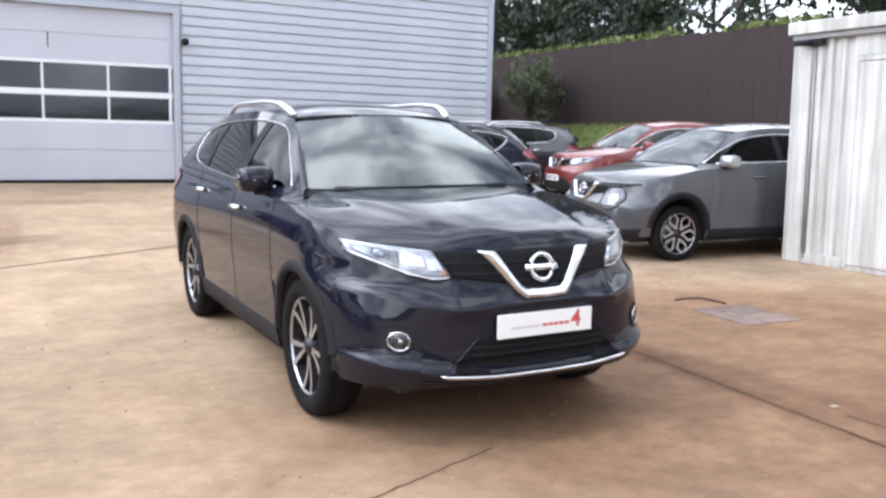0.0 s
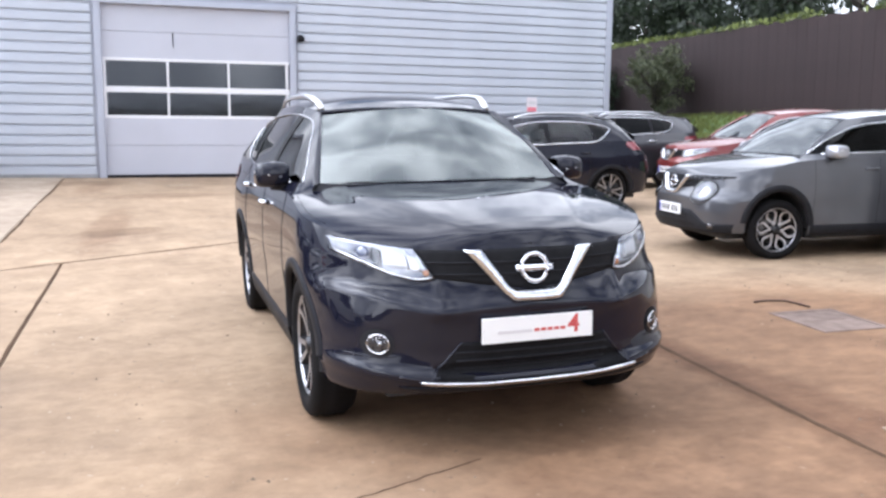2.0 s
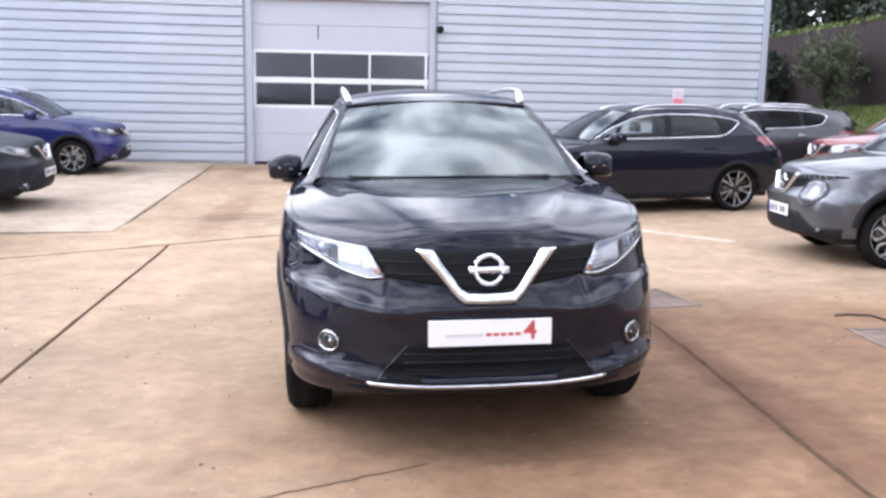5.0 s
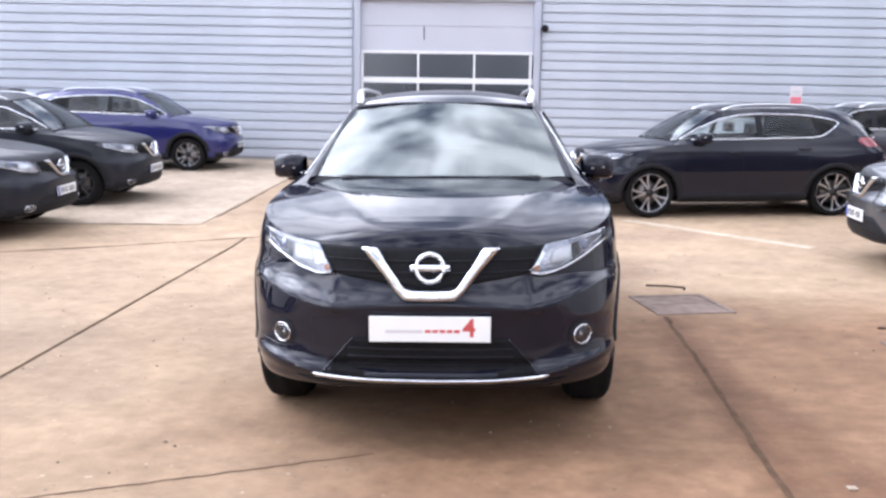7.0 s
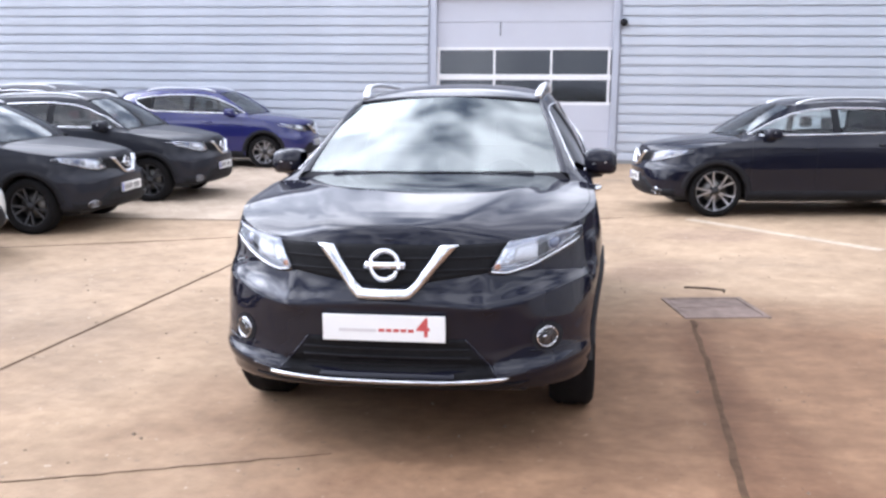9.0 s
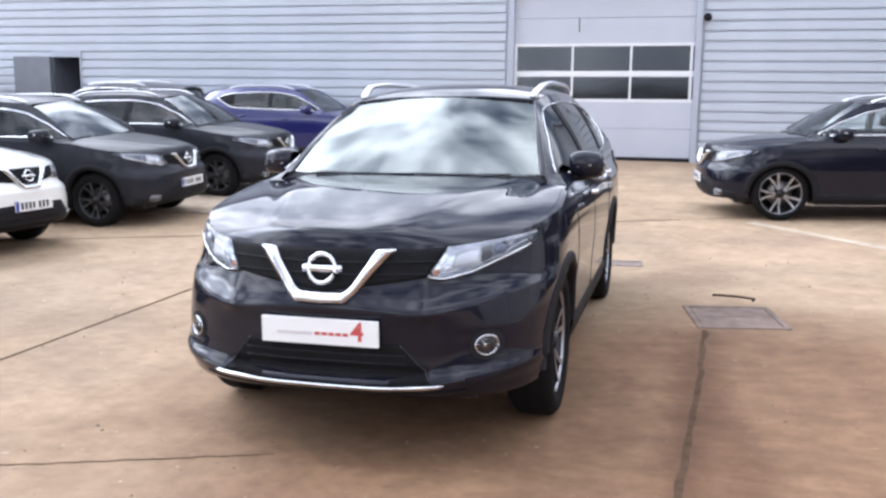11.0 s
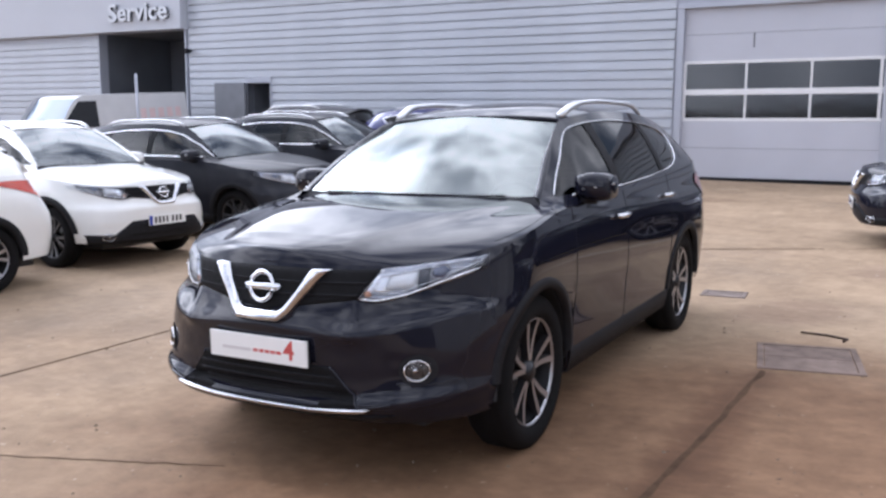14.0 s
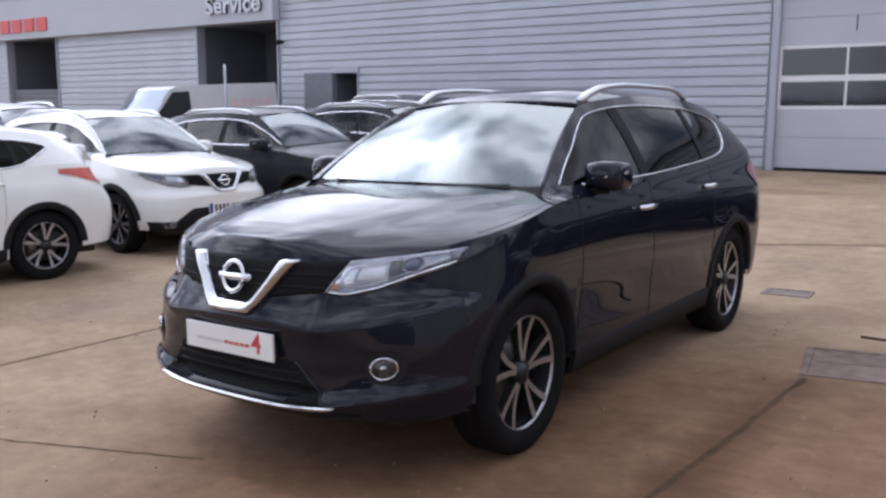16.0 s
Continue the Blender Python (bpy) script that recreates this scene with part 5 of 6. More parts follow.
# wall lamp beside the door
lamp = tagged(new("wall_lamp"), "small round dark wall lamp beside the door", "lamp")
part("bracket", box(1.72, 1.78, WALL_Y - 0.05, WALL_Y + 0.03, 3.31, 3.39, 0.008), M_TRIM, lamp)
v, f = tube([(1.75, WALL_Y - 0.03, 3.36), (1.75, WALL_Y - 0.1, 3.345), (1.75, WALL_Y - 0.19, 3.33)], 0.07, 14, radii=[0.04, 0.07, 0.085])
mpart("shade", v, f, M_TRIM, lamp)
cam_l = tagged(new("wall_lamp"), "small dark lamp on the cladding near the service bay", "lamp")
v, f = tube([(-16.97, WALL_Y + 0.02, 3.45), (-16.97, WALL_Y - 0.1, 3.44), (-16.97, WALL_Y - 0.2, 3.43)], 0.07, 12, radii=[0.04, 0.07, 0.08])
mpart("shade", v, f, M_TRIM, cam_l)

# notice by the corner
notice = tagged(new("notice_sign"), "small pink and white notice on the cladding", "sign")
part("board", box(7.36, 7.64, WALL_Y - 0.02, WALL_Y - 0.005, 1.73, 2.17, 0.003), principled("notice_white", (0.72, 0.66, 0.68), 0.5, var=0.05), notice)
part("red_panel", box(7.38, 7.62, WALL_Y - 0.024, WALL_Y - 0.019, 1.76, 1.93), principled("notice_pink", (0.75, 0.2, 0.24), 0.5, var=0.08), notice)
part("grey_bar", box(7.41, 7.59, WALL_Y - 0.024, WALL_Y - 0.019, 2.02, 2.07), M_INKGREY, notice)

# fascia with the sign
fascia = tagged(new("fascia_sign"), "long grey fascia panel with raised service lettering", "sign")
part("panel", box(-45, -17.08, WALL_Y - 0.28, WALL_Y + 0.05, 4.08, 5.58, 0.015), M_FASCIA, fascia)
part("top_rail", box(-45, -17.05, WALL_Y - 0.3, WALL_Y + 0.05, 5.58, 5.7, 0.01), M_CLADTRIM, fascia)
txt = lettered("letters", "Service", 0.74, pose(-18.75, WALL_Y - 0.33, 4.61, 90, 0, 0), M_SILVERFACE, fascia, 0.055, squeeze=1.17)
txt.data.materials.append(M_LETTER)
txt.data.polygons.foreach_set("material_index", [0 if abs(p.normal.z) > 0.9 else 1 for p in txt.data.polygons])
for k in range(6):
    part("red_letter_bar", box(-34.3 + k * 0.88, -33.6 + k * 0.88, WALL_Y - 0.33, WALL_Y - 0.275, 4.33, 4.83, 0.02), M_SIGNRED, fascia)

# service bays and the small doorway
BAY_THINGS = []
for k, (a, b) in enumerate(BAYS):
    bay = tagged(new("door_%d" % (k + 2)), "dark open service bay with a grey slatted lower gate", "doorway", kind="structure")
    BAY_THINGS.append(bay)
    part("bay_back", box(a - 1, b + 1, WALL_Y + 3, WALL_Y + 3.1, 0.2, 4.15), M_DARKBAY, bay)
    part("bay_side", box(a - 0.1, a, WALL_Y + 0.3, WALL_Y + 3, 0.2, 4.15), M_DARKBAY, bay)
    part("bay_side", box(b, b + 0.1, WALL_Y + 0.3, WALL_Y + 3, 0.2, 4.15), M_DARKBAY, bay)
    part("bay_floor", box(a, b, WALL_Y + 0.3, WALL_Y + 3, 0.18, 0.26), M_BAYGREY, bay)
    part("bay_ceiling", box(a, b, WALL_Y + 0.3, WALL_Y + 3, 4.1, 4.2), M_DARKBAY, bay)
    for x in (a, b):
        part("bay_jamb", box(x - 0.03, x + 0.03, WALL_Y - 0.04, WALL_Y + 0.3, 0.2, 4.08, 0.008), M_CLADTRIM, bay)
    for j in range(11):
        z = 0.3 + j * 0.17
        part("gate_slat", box(a + 0.06, b - 0.06, WALL_Y + 0.16, WALL_Y + 0.2, z, z + 0.155, 0.01), M_BAYGREY, bay)
small = tagged(new("door_4"), "small dark doorway with a grey leaf standing open", "doorway", kind="structure")
part("leaf", box(-16.0, -14.86, WALL_Y - 0.1, WALL_Y - 0.05, 0.26, 2.5, 0.008), M_BAYGREY, small)
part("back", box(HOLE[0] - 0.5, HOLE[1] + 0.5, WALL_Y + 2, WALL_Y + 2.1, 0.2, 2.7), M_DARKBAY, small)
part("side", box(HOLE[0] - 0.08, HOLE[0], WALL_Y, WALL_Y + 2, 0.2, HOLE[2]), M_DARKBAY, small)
part("side", box(HOLE[1], HOLE[1] + 0.04, WALL_Y - 0.03, WALL_Y + 2, 0.2, HOLE[2]), M_CLADTRIM, small)
part("lintel", box(HOLE[0] - 0.04, HOLE[1] + 0.04, WALL_Y - 0.03, WALL_Y + 0.3, HOLE[2], SPLIT, 0.005), M_CLADTRIM, small)

for thing in [wall, door, room, lamp, cam_l, notice, fascia, small] + BAY_THINGS:
    thing.matrix_basis = TILT
door.matrix_basis = lean(0.015)   # the door hangs nearer to level than the sheeting

# plain boundary walls behind and beside the camera
M_BRICKDARK = principled("dark_stucco", (0.1, 0.085, 0.075), 0.85, var=0.2, scale=2)
south = tagged(new("wall_south", None), "plain dark boundary wall behind the yard", "wall", kind="structure")
part("wall_face", box(-60, 30, -20.3, -20, -0.1, 2.4), M_BRICKDARK, south)
west = tagged(new("wall_west", None), "plain dark boundary wall at the yard's far end", "wall", kind="structure")
part("wall_face", box(-60.3, -60, -20, 17, -0.1, 4.5), M_BRICKDARK, west)
# added out of view to cut the low eastern light on building and SUV
east = tagged(new("wall_east", None), "plain dark boundary wall in line with the fence", "wall", kind="structure")
part("wall_face", box(15.5, 15.8, -20, 4.98, -0.1, 4.0), M_BRICKDARK, east)

# ---- white container store ----
CX, CY1, CY0, CTOP = 5.88, 3.77, -2.3, 2.67
cont = tagged(new("storage_container"), "cream-white corrugated steel storage cabin with a flat roof", "container")
for start, stop in ((3.47, 2.98), (1.98, CY0)):
    seg, y, k = [], start, 0
    while y > stop:
        wide = 0.15 + 0.035 * math.sin(k * 2.3 + start)
        for q, dx in ((0.0, 0.0), (0.42, 0.0), (0.55, 0.034), (0.88, 0.034), (1.0, 0.0)):
            seg.append((CX + dx, max(y - wide * q, stop)))
        y, k = y - wide, k + 1
    vv, ff = grid([[(x, y, z) for x, y in seg] for z in (0.1, CTOP - 0.18)])
    mpart("corrugated_side", vv, ff, M_CONTAINER, cont, smooth=False)
part("cabin_core", box(CX + 0.04, CX + 2.4, CY0, CY1 - 0.02, 0.08, CTOP - 0.1), M_CONTAINER, cont)
part("door_head", box(CX - 0.004, CX + 0.05, 1.97, 2.99, 2.262, CTOP - 0.19, 0.004), M_CONTAINER, cont)
part("corner_post", box(CX - 0.035, CX + 0.1, CY1 - 0.25, CY1, 0.0, CTOP - 0.18, 0.012), M_CONTAINER, cont)
part("roof", box(CX - 0.1, CX + 2.5, CY0 - 0.05, CY1 + 0.04, CTOP - 0.14, CTOP, 0.012), M_CONTAINER, cont)
part("gutter", box(CX - 0.06, CX + 0.03, CY0, CY1, CTOP - 0.2, CTOP - 0.14, 0.01), M_GRIME_SHADE, cont)
part("bottom_rail", box(CX - 0.015, CX + 0.1, CY0, CY1, 0.0, 0.12, 0.008), M_CONTAINER, cont)
# the shadow gap round the door, put in as dark strips
for a, b in ((1.985, 2.0), (2.96, 2.975)):
    part("door_gap", box(CX - 0.01, CX + 0.03, a, b, 0.1, 2.26), M_GRIME_SHADE, cont)
part("door_gap", box(CX - 0.01, CX + 0.03, 2.0, 2.96, 2.25, 2.262), M_GRIME_SHADE, cont)
# a thin dark tube stands in for the shadow gap beside the post
v, f = tube([(CX - 0.004, 3.495, 0.05), (CX - 0.004, 3.495, CTOP - 0.2)], 0.018, 8)
mpart("downpipe", v, f, M_GRIME_SHADE, cont)
cd = part("door", box(CX - 0.035, CX + 0.04, 2.04, 2.92, 0.06, 2.2, 0.012), M_CONTAINER, cont)
for a, b, c, d in ((2.0, 2.05, 0.04, 2.25), (2.91, 2.96, 0.04, 2.25)):
    part("frame", box(CX - 0.045, CX + 0.05, a, b, c, d, 0.006), M_CONTAINER, cd)
part("frame", box(CX - 0.045, CX + 0.05, 2.05, 2.91, 2.2, 2.25, 0.006), M_CONTAINER, cd)
part("handle", box(CX - 0.08, CX - 0.035, 2.1, 2.2, 1.0, 1.05, 0.01), M_SATIN, cd)
for z, y0 in ((1.93, 2.5), (1.84, 2.53), (1.72, 2.5)):
    part("grey_bar", box(CX - 0.0385, CX - 0.034, y0, y0 + 0.1, z - 0.018, z + 0.018), M_INKGREY, cd)
cl = tagged(new("bulkhead_lamp"), "dark bulkhead lamp under the cabin roof's corner", "lamp")
v, f = tube([(CX - 0.05, CY1 - 0.25, CTOP - 0.24), (CX - 0.1, CY1 - 0.2, CTOP - 0.24), (CX - 0.16, CY1 - 0.12, CTOP - 0.245)], 0.05, 10, squash=0.6)
mpart("body", v, f, M_TRIM, cl)
part("mount", box(CX - 0.06, CX - 0.0, CY1 - 0.4, CY1 - 0.2, CTOP - 0.27, CTOP - 0.2, 0.008), M_TRIM, cl)

# ---- fence, planting ----
FENCE_X = 15.5
fence = tagged(new("fence"), "tall dark brown close-boarded fence on the bank", "fence")
board = None
for k in range(200):
    y = 5.0 + k * 0.2
    h = 2.7 + 0.02 * math.sin(k * 1.7)
    if board is None:
        bm = box(-0.012, 0.012, 0.0, 0.1995, 0, 1, 0.002, 1)
        board = bpy.data.meshes.new("board")
        bm.to_mesh(board)
        bm.free()
        board.materials.append(M_FENCE)
    o = new("board", board)
    o.parent = fence
    o.matrix_basis = pose(FENCE_X + 0.004 * (k % 2), y, ground_z(y) + 1.26, 0, 0, 0) @ Matrix.Diagonal((1, 1, h, 1))
for z in (2.3, 3.2, 3.95):
    part("rail", box(FENCE_X + 0.03, FENCE_X + 0.09, 5, 45, z, z + 0.09), M_FENCE, fence)
for k in range(15):
    part("post", box(FENCE_X + 0.03, FENCE_X + 0.14, 5 + k * 2.7, 5.11 + k * 2.7, 1.4, 4.2), M_FENCE, fence)


def leaves(rnd, count, centre, radii, size):
    """Leaf quads in clumps within an uneven ellipsoid."""
    V, F = [], []
    clumps = []
    while len(clumps) < max(6, count // 60):
        p = Vector((rnd.uniform(-1, 1), rnd.uniform(-1, 1), rnd.uniform(-1, 1)))
        if 0.25 < p.length < 1.0 + 0.25 * noise.noise(p * 2.3):
            clumps.append(p)
    for i in range(count):
        c = clumps[i % len(clumps)]
        p = c + Vector((rnd.gauss(0, 0.1), rnd.gauss(0, 0.1), rnd.gauss(0, 0.1)))
        q = Vector((centre[0] + p.x * radii[0], centre[1] + p.y * radii[1], centre[2] + p.z * radii[2]))
        e = Euler((rnd.uniform(0, 6.28), rnd.uniform(0, 6.28), rnd.uniform(0, 6.28))).to_matrix()
        s = size * rnd.uniform(0.6, 1.35)
        k = len(V)
        for a, b in ((-0.5, 0), (0, -0.32), (0.5, 0), (0, 0.32)):
            V.append(tuple(q + e @ Vector((a * s, b * s, 0.06 * s * (1 if a == 0 else -1)))))
        F.append((k, k + 1, k + 2, k + 3))
    return V, F


def tree(x, y, z, height, spread, seed, label, low=0.35, count=5200, material=None):
    rnd = random.Random(seed)
    t = tagged(new("tree"), label, "tree", "trees behind the fence")
    t.matrix_basis = pose(x, y, z)
    pts = [(0.25 * rnd.uniform(-1, 1) * k / 6, 0.25 * rnd.uniform(-1, 1) * k / 6, -0.3 + height * 0.85 * k / 6) for k in range(7)]
    pieces = [tube(pts, 0.2, 10, radii=[0.24 * height / 9 * (1 - 0.13 * k) for k in range(7)])]
    for k in range(9):
        j = 2 + k % 4
        a = k * 2.4 + rnd.uniform(-0.3, 0.3)
        p0 = Vector(pts[j])
        L = spread * rnd.uniform(0.55, 0.9)
        p1 = p0 + Vector((math.cos(a) * L * 0.5, math.sin(a) * L * 0.5, L * 0.35))
        p2 = p0 + Vector((math.cos(a) * L, math.sin(a) * L, L * 0.55))
        pieces.append(tube([p0, p1, p2], 0.06, 6, radii=[0.085, 0.055, 0.02]))
    mpart("trunk", *join(*pieces), M_BARK, t)
    v, f = leaves(rnd, count, (0, 0, height * (0.5 + low * 0.45)), (spread, spread, height * (0.52 - low * 0.42)), 0.24)
    mpart("crown", v, f, material or M_LEAF, t, smooth=False)
    return t


TREES = [(18.5, 9.5, 5.6, 2.5), (19.5, 13.5, 6.0, 2.8), (18.2, 17.0, 5.2, 2.4), (20.5, 20.0, 6.4, 3.0), (18.4, 22.5, 5.4, 2.5), (20.0, 26.0, 6.6, 3.0), (18.2, 29.0, 6.0, 2.8), (20.5, 32.5, 7.0, 3.2),
         (17.8, 36.0, 6.6, 3.0), (17.0, 41.0, 7.0, 3.4), (13.0, 45.5, 8.0, 3.8)]
for k, (x, y, h, s) in enumerate(TREES):
    tree(x, y, 1.7, h, s, 20 + k, "leafy dark green tree behind the brown fence", low=0.22, count=1250 if 16 < y < 21 else 1700 if 12 < y < 16 else 5200)


def shrub(x, y, z, r, h, seed, label, material, count=2600, size=0.14):
    rnd = random.Random(seed)
    t = tagged(new("shrub"), label, "shrub")
    t.matrix_basis = pose(x, y, z)
    stems = [tube([(0, 0, -0.1), (rnd.uniform(-0.3, 0.3) * r, rnd.uniform(-0.3, 0.3) * r, h * 0.4), (rnd.uniform(-0.8, 0.8) * r, rnd.uniform(-0.8, 0.8) * r, h * 0.85)], 0.03, 6, radii=[0.035, 0.025, 0.01]) for _ in range(9)]
    mpart("stems", *join(*stems), M_BARK, t)
    v, f = leaves(rnd, count, (0, 0, h * 0.55), (r, r, h * 0.5), size)
    mpart("foliage", v, f, material, t, smooth=False)


shrub(14.4, 22.2, 1.55, 1.25, 2.3, 71, "loose grey-green shrub in front of the fence", M_SHRUB)
shrub(14.6, 27.0, 1.6, 1.2, 2.0, 72, "dark shrub beside the fence", M_LEAF)


def ivy_place_cloud():
    rnd = random.Random(9)
    V, F = [], []
    for i in range(2400):
        y = rnd.uniform(6, 40)
        if noise.noise((y * 0.35, 8.2, 0)) < -0.12:
            continue
        top = ground_z(y) + 3.95
        bulge = 0.08 + 0.2 * (0.5 + 0.5 * noise.noise((y * 0.5, 3.1, 0)))
        q = Vector((FENCE_X + 0.25 + rnd.gauss(0, 0.22), y, top + rnd.uniform(-0.1, 1) * bulge))
        e = Euler((rnd.uniform(0, 6.28), rnd.uniform(0, 6.28), rnd.uniform(0, 6.28))).to_matrix()
        s = 0.15 * rnd.uniform(0.6, 1.3)
        k = len(V)
        for a, b in ((-0.5, 0), (0, -0.4), (0.5, 0), (0, 0.4)):
            V.append(tuple(q + e @ Vector((a * s, b * s, 0))))
        F.append((k, k + 1, k + 2, k + 3))
    return V, F


v, f = ivy_place_cloud()
tagged(new("ivy", smooth_mesh("ivy", v, f, M_IVY, False)), "bright green ivy along the fence's top", "ivy", kind="stuff")

# ---- the cars in the yard ----
QQ = (1.0, 0.98, 0.965)
QS = (1.0, 0.98, 0.91)
JK = (0.975, 0.89, 0.955)
HB = (0.97, 0.87, 0.9)
QW = (0.345, 0.215, 5, "twin")
build_car("glossy black SUV with chrome grille and white dealer plate", pose(0, 0, 0), M_BLACK, plate="dealer", detail=3)
build_car("black crossover with silver roof rails parked side-on", pose_by_wheel(2.59, 8.42, 188.2, QS, 0.07), M_BLACK, QS, (0.342, 0.215, 5, "low"), face="crossover", rake=0.6, group="parked cars", side_glass=M_PALEGLASS)
build_car("grey compact crossover with round headlamps beside the white cabin", pose_by_wheel(4.65, 4.2, 172.7, JK), M_GREY, JK, (0.318, 0.215, 6, "petal"), face="juke", rails=False, rake=0.5, group="parked cars")
build_car("red compact crossover parked behind the grey one", pose(7.6, 11.0, 0.12, 0, 0, 262), M_RED, QQ, QW, face="crossover", rails=False, rake=0.35, group="parked cars")
build_car("dark grey crossover with silver roof rails by the bank", pose(5.3, 13.5, 0.17, 0, 0, 270), M_DGREY, (1, 0.96, 0.96), QW, group="parked cars")
build_car("black crossover with white plate in the parked row", pose(-4.87, 7.1, 0.02, 0, 0, 92), M_DUSTY, QQ, QW, face="crossover", rake=0.35, bright=False, group="parked cars")
build_car("black crossover with chrome window line near the wall", pose(-4.75, 9.9, 0.1, 0, 0, 92), M_DUSTY, QQ, QW, face="crossover", rake=0.35, bright=False, group="parked cars")
build_car("white crossover with dark grille and alloy wheels", pose(-5.1, 4.38, 0, 0, 0, 88), M_WHITE, QQ, QW, face="crossover", rake=0.35, bright=False, group="parked cars")
build_car("blue crossover parked along the metal wall", pose_by_wheel(-5.6, 14.0, 2, QQ, 0.19, "right"), M_BLUE, QQ, QW, face="crossover", rake=0.35, group="parked cars")
build_car("white hatchback showing its red tail lamp", pose_by_wheel(-5.1, 2.16, 266, HB, 0, "left", True), M_WHITE, HB, (0.33, 0.205, 5, "twin"), face="hatch", rails=False, rake=0.2, group="parked cars")
build_car("dark SUV with silver roof rails in front of the wall", pose(-13.7, 14.6, 0.22, 0, 0, 270), M_DGREY, (1, 1, 1.03), group="parked cars")
build_car("grey SUV with roof rails behind the white crossover", pose(-10.3, 6.15, 0.02, 0, 0, 90), M_DGREY, (1, 1, 1.12), group="parked cars")


M_VANPAINT = principled("van_dull_white", (0.55, 0.55, 0.56), 0.4, coat=0.3, var=0.1, scale=2)
M_FADED = principled("faded_pink_print", (0.66, 0.5, 0.5), 0.5, var=0.1, scale=5)


def build_van(m):
    van = tagged(new("van"), "white panel van with faded red lettering bars", "van", "parked cars")
    van.matrix_basis = settle(m)
    prof = [(0.0, 0.45), (0.02, 0.75), (0.12, 0.98), (0.75, 1.18), (1.45, 1.93), (1.75, 1.98), (4.85, 1.97), (4.95, 1.85), (4.98, 0.45)]
    W = lambda z: 0.96 - 0.1 * max(0, (z - 1.0)) ** 1.4
    pts = smooth_or_line(prof, 60)
    mpart("body", *grid([[(s * W(z) * 0.985, y + 0.22 * s * s * max(0, 1 - y / 1.7), z) for s in (-1, -0.9, -0.7, -0.5, 0, 0.5, 0.7, 0.9, 1)] for y, z in pts]), M_VANPAINT, van)
    for k in (1, -1):
        rows = []
        for y in np.linspace(0.02, 4.96, 50):
            top = max(z for yy, z in pts if abs(yy - y) < 0.12)
            low = 0.36
            for c in (0.95, 3.95):
                if abs(y - c) < 0.38:
                    low = 0.36 + math.sqrt(0.38**2 - (y - c) ** 2)
            rows.append([(k * W(z), y, z) for z in np.linspace(low, top, 9)])
        v, f = grid(rows)
        mpart("side_panel", v, f if k > 0 else [tuple(reversed(q)) for q in f], M_VANPAINT, van)
        win = [(0.78, 1.2), (1.42, 1.84), (1.95, 1.84), (1.95, 1.2)]
        vv = [(k * (W(z) + 0.006), y, z) for y, z in win]
        mpart("side_window", vv, [(0, 1, 2, 3)], M_GLOSSBLACK, van)
        for i in range(5):
            mpart("red_bar", *grid([[(k * (W(z) + 0.005), y, z) for y in (3.3 + i * 0.3, 3.5 + i * 0.3)] for z in (1.35, 1.6)]), M_FADED, van)
    mpart("windscreen", *grid([[(s * W(z) * 0.975, y - 0.012 + 0.215 * s * s * max(0, 1 - y / 1.7), z + 0.014) for s in (-1, -0.75, -0.5, 0, 0.5, 0.75, 1)] for y, z in ((0.8, 1.235), (1.1, 1.555), (1.42, 1.895))]), M_VANGLASS, van)
    share = {}
    for y in (0.95, 3.95):
        for k in (1, -1):
            add_wheel(van, k * 0.84, y, 0.33, 0.335, 0.21, 5, "single", k < 0, share)
    part("underbody", box(-0.75, 0.75, 0.15, 4.9, 0.28, 0.5, 0.02), M_INTERIOR, van)
    part("number_plate", box(-0.26, 0.26, -0.02, 0.02, 0.5, 0.61, 0.003), M_PLATE, van)


build_van(pose(-17.2, 11.0, 0.05, 0, 0, -5) @ Matrix.Diagonal((1.0, 0.95, 1.03, 1)))

post = tagged(new("post"), "slim white steel post in front of the bay", "post")
v, f = tube([(-13.7, 11.8, 0.2), (-13.7, 11.8, 1.8), (-13.7, 11.8, 2.81)], 0.03, 10)
mpart("shaft", v, f, M_CLADTRIM, post)

# ---- yard details ----
M_RUSTBAR = principled("rusty_steel", (0.06, 0.035, 0.025), 0.7, 0.3, var=0.4, scale=30)


def on_ground(name, label, category, corners, lift, material, kind="", steps=8):
    """A thin plate on the ground between four corners."""
    a, b, c, d = (Vector((*p, 0)) for p in corners)
    rows = []
    for t in np.linspace(0, 1, steps + 1):
        p, q = a.lerp(d, t), b.lerp(c, t)
        rows.append([(*(p.lerp(q, s)).xy, ground_z(p.lerp(q, s).y, p.lerp(q, s).x) + lift) for s in np.linspace(0, 1, 3)])
    v, f = grid(rows)
    return tagged(new(name, smooth_mesh(name, v, f, material)), label, category, kind=kind)


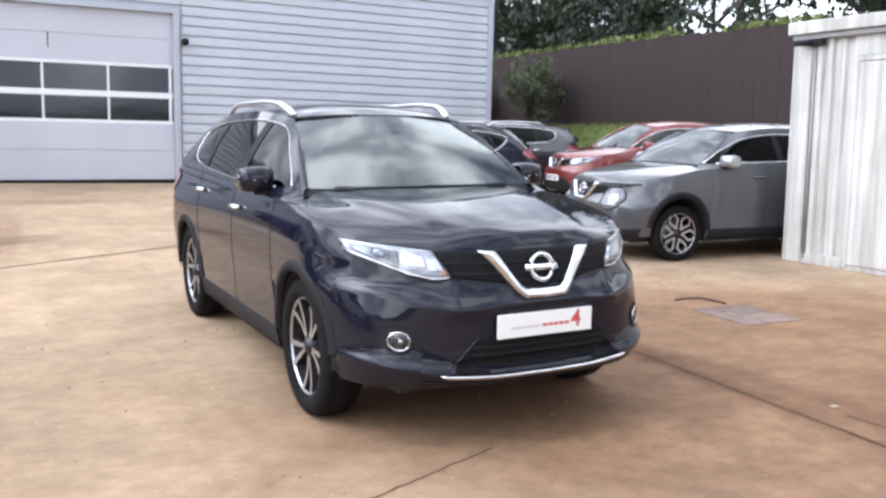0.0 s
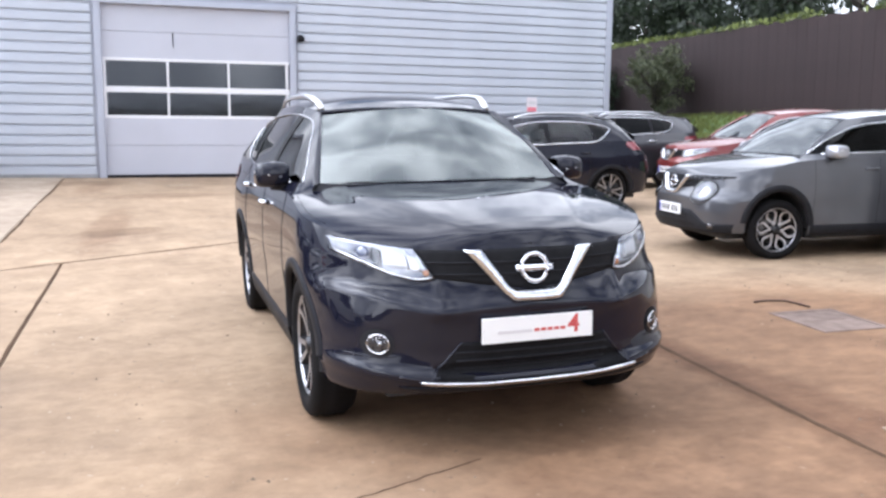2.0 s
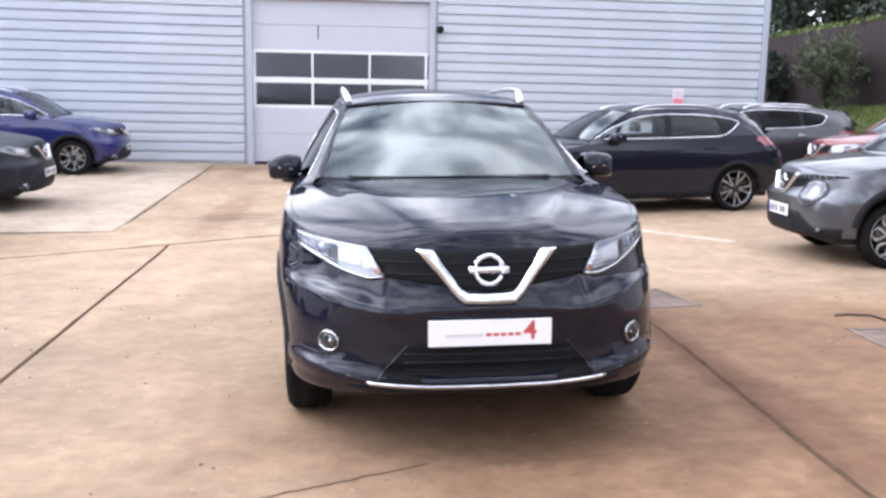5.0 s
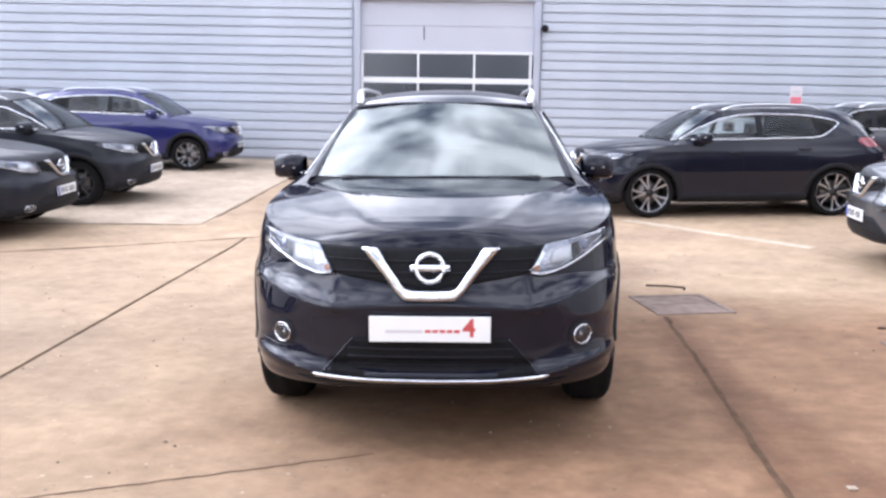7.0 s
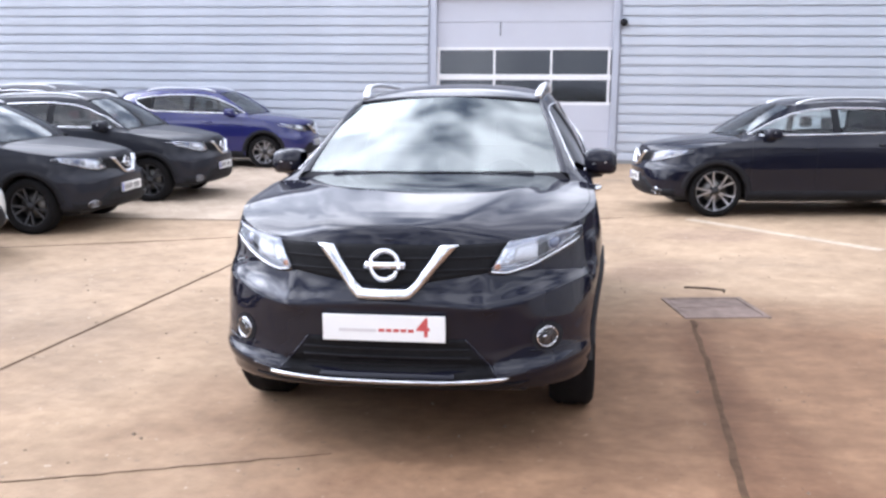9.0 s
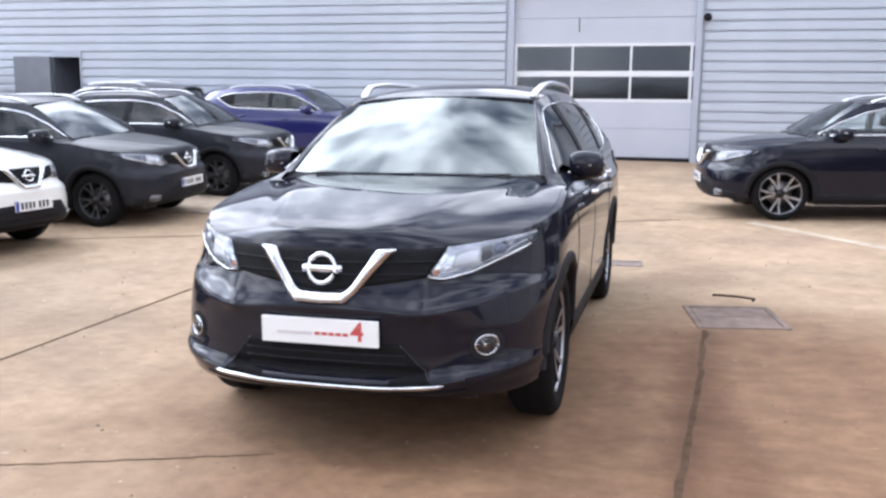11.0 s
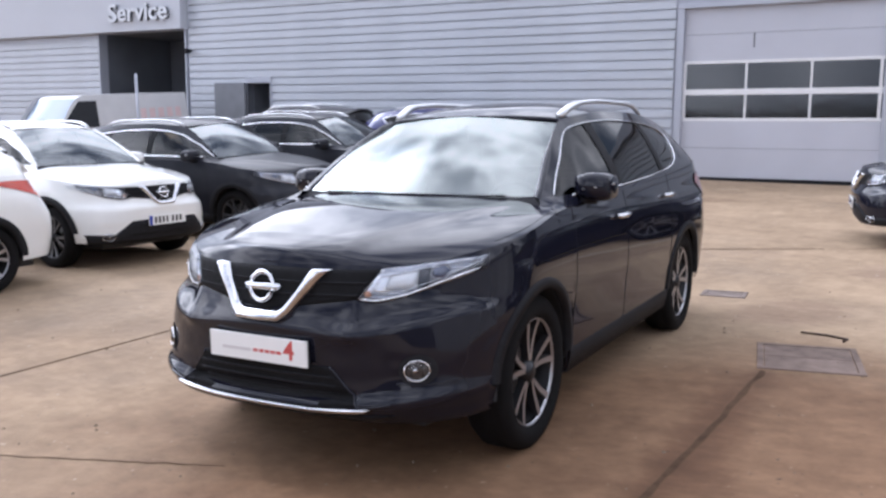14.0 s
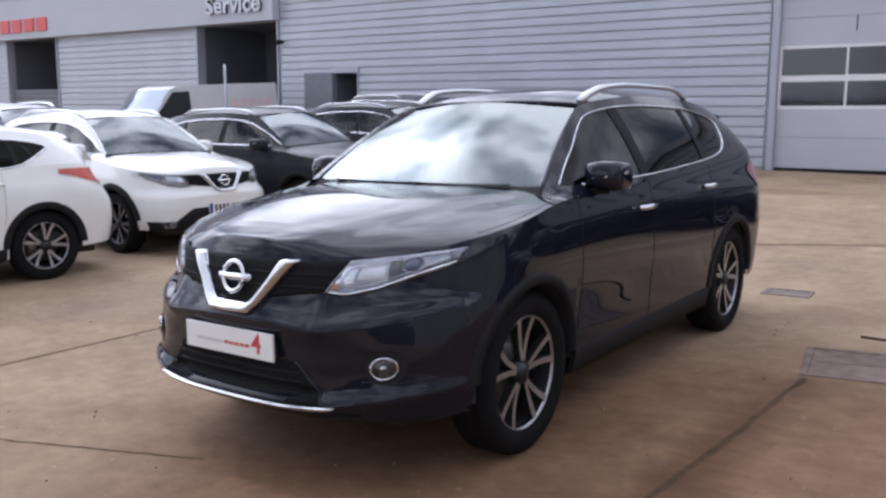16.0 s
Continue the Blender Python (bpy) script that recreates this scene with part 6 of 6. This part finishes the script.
def drain_cover(corners, label):
    c = [Vector((*p, 0)) for p in corners]
    t = tagged(new("drain_cover"), label, "drain cover", kind="")
    mid = sum(c, Vector()) / 4
    ux = (c[1] - c[0]).normalized()
    w, h = (c[1] - c[0]).length, (c[3] - c[0]).length
    t.matrix_basis = Matrix.Translation(mid) @ Matrix.Rotation(math.atan2(ux.y, ux.x), 4, "Z")
    for x0, x1, y0, y1 in ((-w / 2, w / 2, -h / 2, -h / 2 + 0.04), (-w / 2, w / 2, h / 2 - 0.04, h / 2), (-w / 2, -w / 2 + 0.04, -h / 2 + 0.04, h / 2 - 0.04), (w / 2 - 0.04, w / 2, -h / 2 + 0.04, h / 2 - 0.04)):
        part("frame", box(x0, x1, y0, y1, -0.03, 0.008, 0.003), M_COVER, t)
    for k in (0, 1):
        y0 = -h / 2 + 0.045 + k * (h - 0.09) / 2
        part("plate", box(-w / 2 + 0.045, w / 2 - 0.045, y0 + 0.004, y0 + (h - 0.09) / 2 - 0.004, -0.03, 0.005, 0.003), M_COVER, t)
    return t


drain_cover([(1.5, 2.78), (2.11, 2.88), (2.12, 3.49), (1.51, 3.45)], "worn grey iron drain cover set in the concrete")
drain_cover([(2.75, 1.44), (3.3, 1.4), (3.38, 1.93), (3.0, 2.04)], "bluish grey iron drain cover in the concrete")
small = drain_cover([(0.7, 5.0), (1.08, 5.02), (1.07, 5.3), (0.69, 5.28)], "small pinkish grey iron cover set in the concrete")
for piece in small.children:
    piece.data.materials.clear()
    piece.data.materials.append(M_COVERGREEN)
for pts, label in (([(3.0, 2.40), (3.12, 2.42), (3.27, 2.37), (3.29, 2.1)], "thin dark bent steel bar lying on the concrete"), ([(1.68, 3.87), (1.85, 3.85), (1.99, 3.78), (1.97, 3.7)], "thin dark steel lifting bar lying by the drain cover")):
    v, f = tube([(x, y, 0.008) for x, y in pts], 0.0085, 6)
    tagged(new("steel_bar", smooth_mesh("steel_bar", v, f, M_RUSTBAR)), label, "bar")
on_ground("parking_line", "worn white painted parking line", "line", [(2.16, 8.1), (2.3, 8.22), (4.0, 6.12), (3.86, 6.0)], 0.004, M_LINE, "structure", 12)
rnd = random.Random(5)
litter = tagged(new("litter"), "small pale scrap of litter on the concrete", "litter")
part("scrap", box(1.69, 1.73, -0.27, -0.235, 0.0, 0.008, 0.003), M_LINE, litter)
strip = tagged(new("litter"), "pale strip of paper lying near the door", "litter")
part("scrap", box(-1.3, -0.8, 14.9, 14.98, ground_z(15, -1) + 0.001, ground_z(15, -1) + 0.008, 0.002), M_LINE, strip)


V, F = [], []
for _ in range(350):
    x, y, s = rnd.uniform(-6, 5.5), rnd.uniform(-2.6, 6), rnd.uniform(0.004, 0.013)
    k = len(V)
    V += [(x - s, y, 0.0), (x + s * 0.6, y - s, 0.0), (x + s * 0.7, y + s, 0.0), (x, y, s * 0.9)]
    F += [(k, k + 1, k + 3), (k + 1, k + 2, k + 3), (k + 2, k, k + 3)]
tagged(new("grit", smooth_mesh("grit", V, F, principled("grit_stone", (0.2, 0.155, 0.115), 0.9, spec=0.1, var=0.4, scale=20), False)), "loose grit and small stones on the concrete", "grit", kind="stuff")

# the slabs, their joints and the pale apron by the parked row
def slab(name, x0, x1, ya, yb, lift, material, parent, seed, nx=9, ny=15, gap=0.007):
    """A concrete slab between two x and two slanting y lines; its edges are ragged and turned down."""
    rows = []
    sx_ = [x0 + gap] + list(np.linspace(x0 + gap + 0.012, x1 - gap - 0.012, nx)) + [x1 - gap]
    for j in range(-1, ny + 1):
        t = min(max(j, 0), ny - 1) / (ny - 1)
        edge_y = j in (-1, ny)
        row = []
        for i, x in enumerate(sx_):
            edge = edge_y or i in (0, len(sx_) - 1)
            a, b = ya(x) + gap, yb(x) - gap
            y = a + (b - a) * t
            if edge_y:
                y += -0.006 if j < 0 else 0.006
            wob = 0.007 * noise.noise((x * 7 + seed, y * 7, 0.3))
            xx = x + (wob if i in (0, 1, len(sx_) - 2, len(sx_) - 1) else 0)
            row.append((xx, y + (wob if j in (-1, 0, ny - 1, ny) else 0), ground_z(y, xx) + lift - (0.012 if edge else 0)))
        rows.append(row)
    v, f = grid(rows)
    return mpart(name, v, f, material, parent, smooth=False)


wall_foot = lambda x: 16.82
XS = [-36.0, -27.5, -19.2, -10.85, -2.51, 11.4]
for i in range(len(XS) - 1):
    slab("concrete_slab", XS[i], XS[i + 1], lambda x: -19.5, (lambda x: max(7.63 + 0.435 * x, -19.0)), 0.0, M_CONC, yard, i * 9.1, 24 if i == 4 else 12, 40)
XU = XS[:4] + [11.4]
for i in range(len(XU) - 1):
    slab("concrete_slab", XU[i], XU[i + 1], (lambda x: max(7.63 + 0.435 * x, -19.0)), wall_foot, 0.0, M_CONC, yard, i * 5.3 + 40, 36 if i == 3 else 12, 34)
slab("apron_slab", -14.0, -3.32, lambda x: 7.46, lambda x: 16.8, 0.014, M_APRON, yard, 3.3, 20, 20)


def crack(points, width, seed):
    """A ragged dirt-filled joint that runs along points, pressed flat on the concrete."""
    P = smooth_or_line(points, 90)
    rows = []
    for i, (x, y) in enumerate(P):
        w = width * (0.55 + 0.45 * noise.noise((i * 0.23, seed, 0))) + 0.003
        o = 0.014 * noise.noise((i * 0.21, seed, 4))
        dx, dy = P[min(i + 1, 90)][0] - P[max(i - 1, 0)][0], P[min(i + 1, 90)][1] - P[max(i - 1, 0)][1]
        n = math.hypot(dx, dy)
        nx, ny = -dy / n, dx / n
        rows.append([(x + nx * (o + k * w), y + ny * (o + k * w), ground_z(y, x) + h) for k, h in ((-1, 0.002), (0, 0.003), (1, 0.002))])
    v, f = grid(rows)
    mpart("joint", v, f, M_CRACK, yard)


crack([(1.6, 2.72), (1.55, 1.5), (1.47, 0.3), (1.42, -0.6), (1.4, -1.5)], 0.024, 1.0)
crack([(-2.51, -1.6), (-2.505, 1.2), (-2.515, 4.0), (-2.51, 6.5)], 0.015, 4.0)
crack([(-3.32, 8.2), (-3.3, 9.5), (-3.34, 11.5), (-3.3, 14.0), (-3.32, 16.6)], 0.03, 7.0)
crack([(-8.0, 7.45), (-6.0, 7.47), (-4.2, 7.45), (-3.6, 7.45), (-3.31, 8.16)], 0.03, 9.0)
crack([(-9.0, 3.72), (-5.15, 5.38), (-4.09, 5.83), (-2.5, 6.54), (-0.77, 7.3), (1.4, 8.22)], 0.035, 5.0)
crack([(-1.75, -0.52), (-1.1, -0.28), (-0.55, -0.07), (-0.25, 0.04)], 0.0055, 2.0)
crack([(1.64, -0.38), (1.66, -0.6), (1.8, -1.1)], 0.012, 3.0)
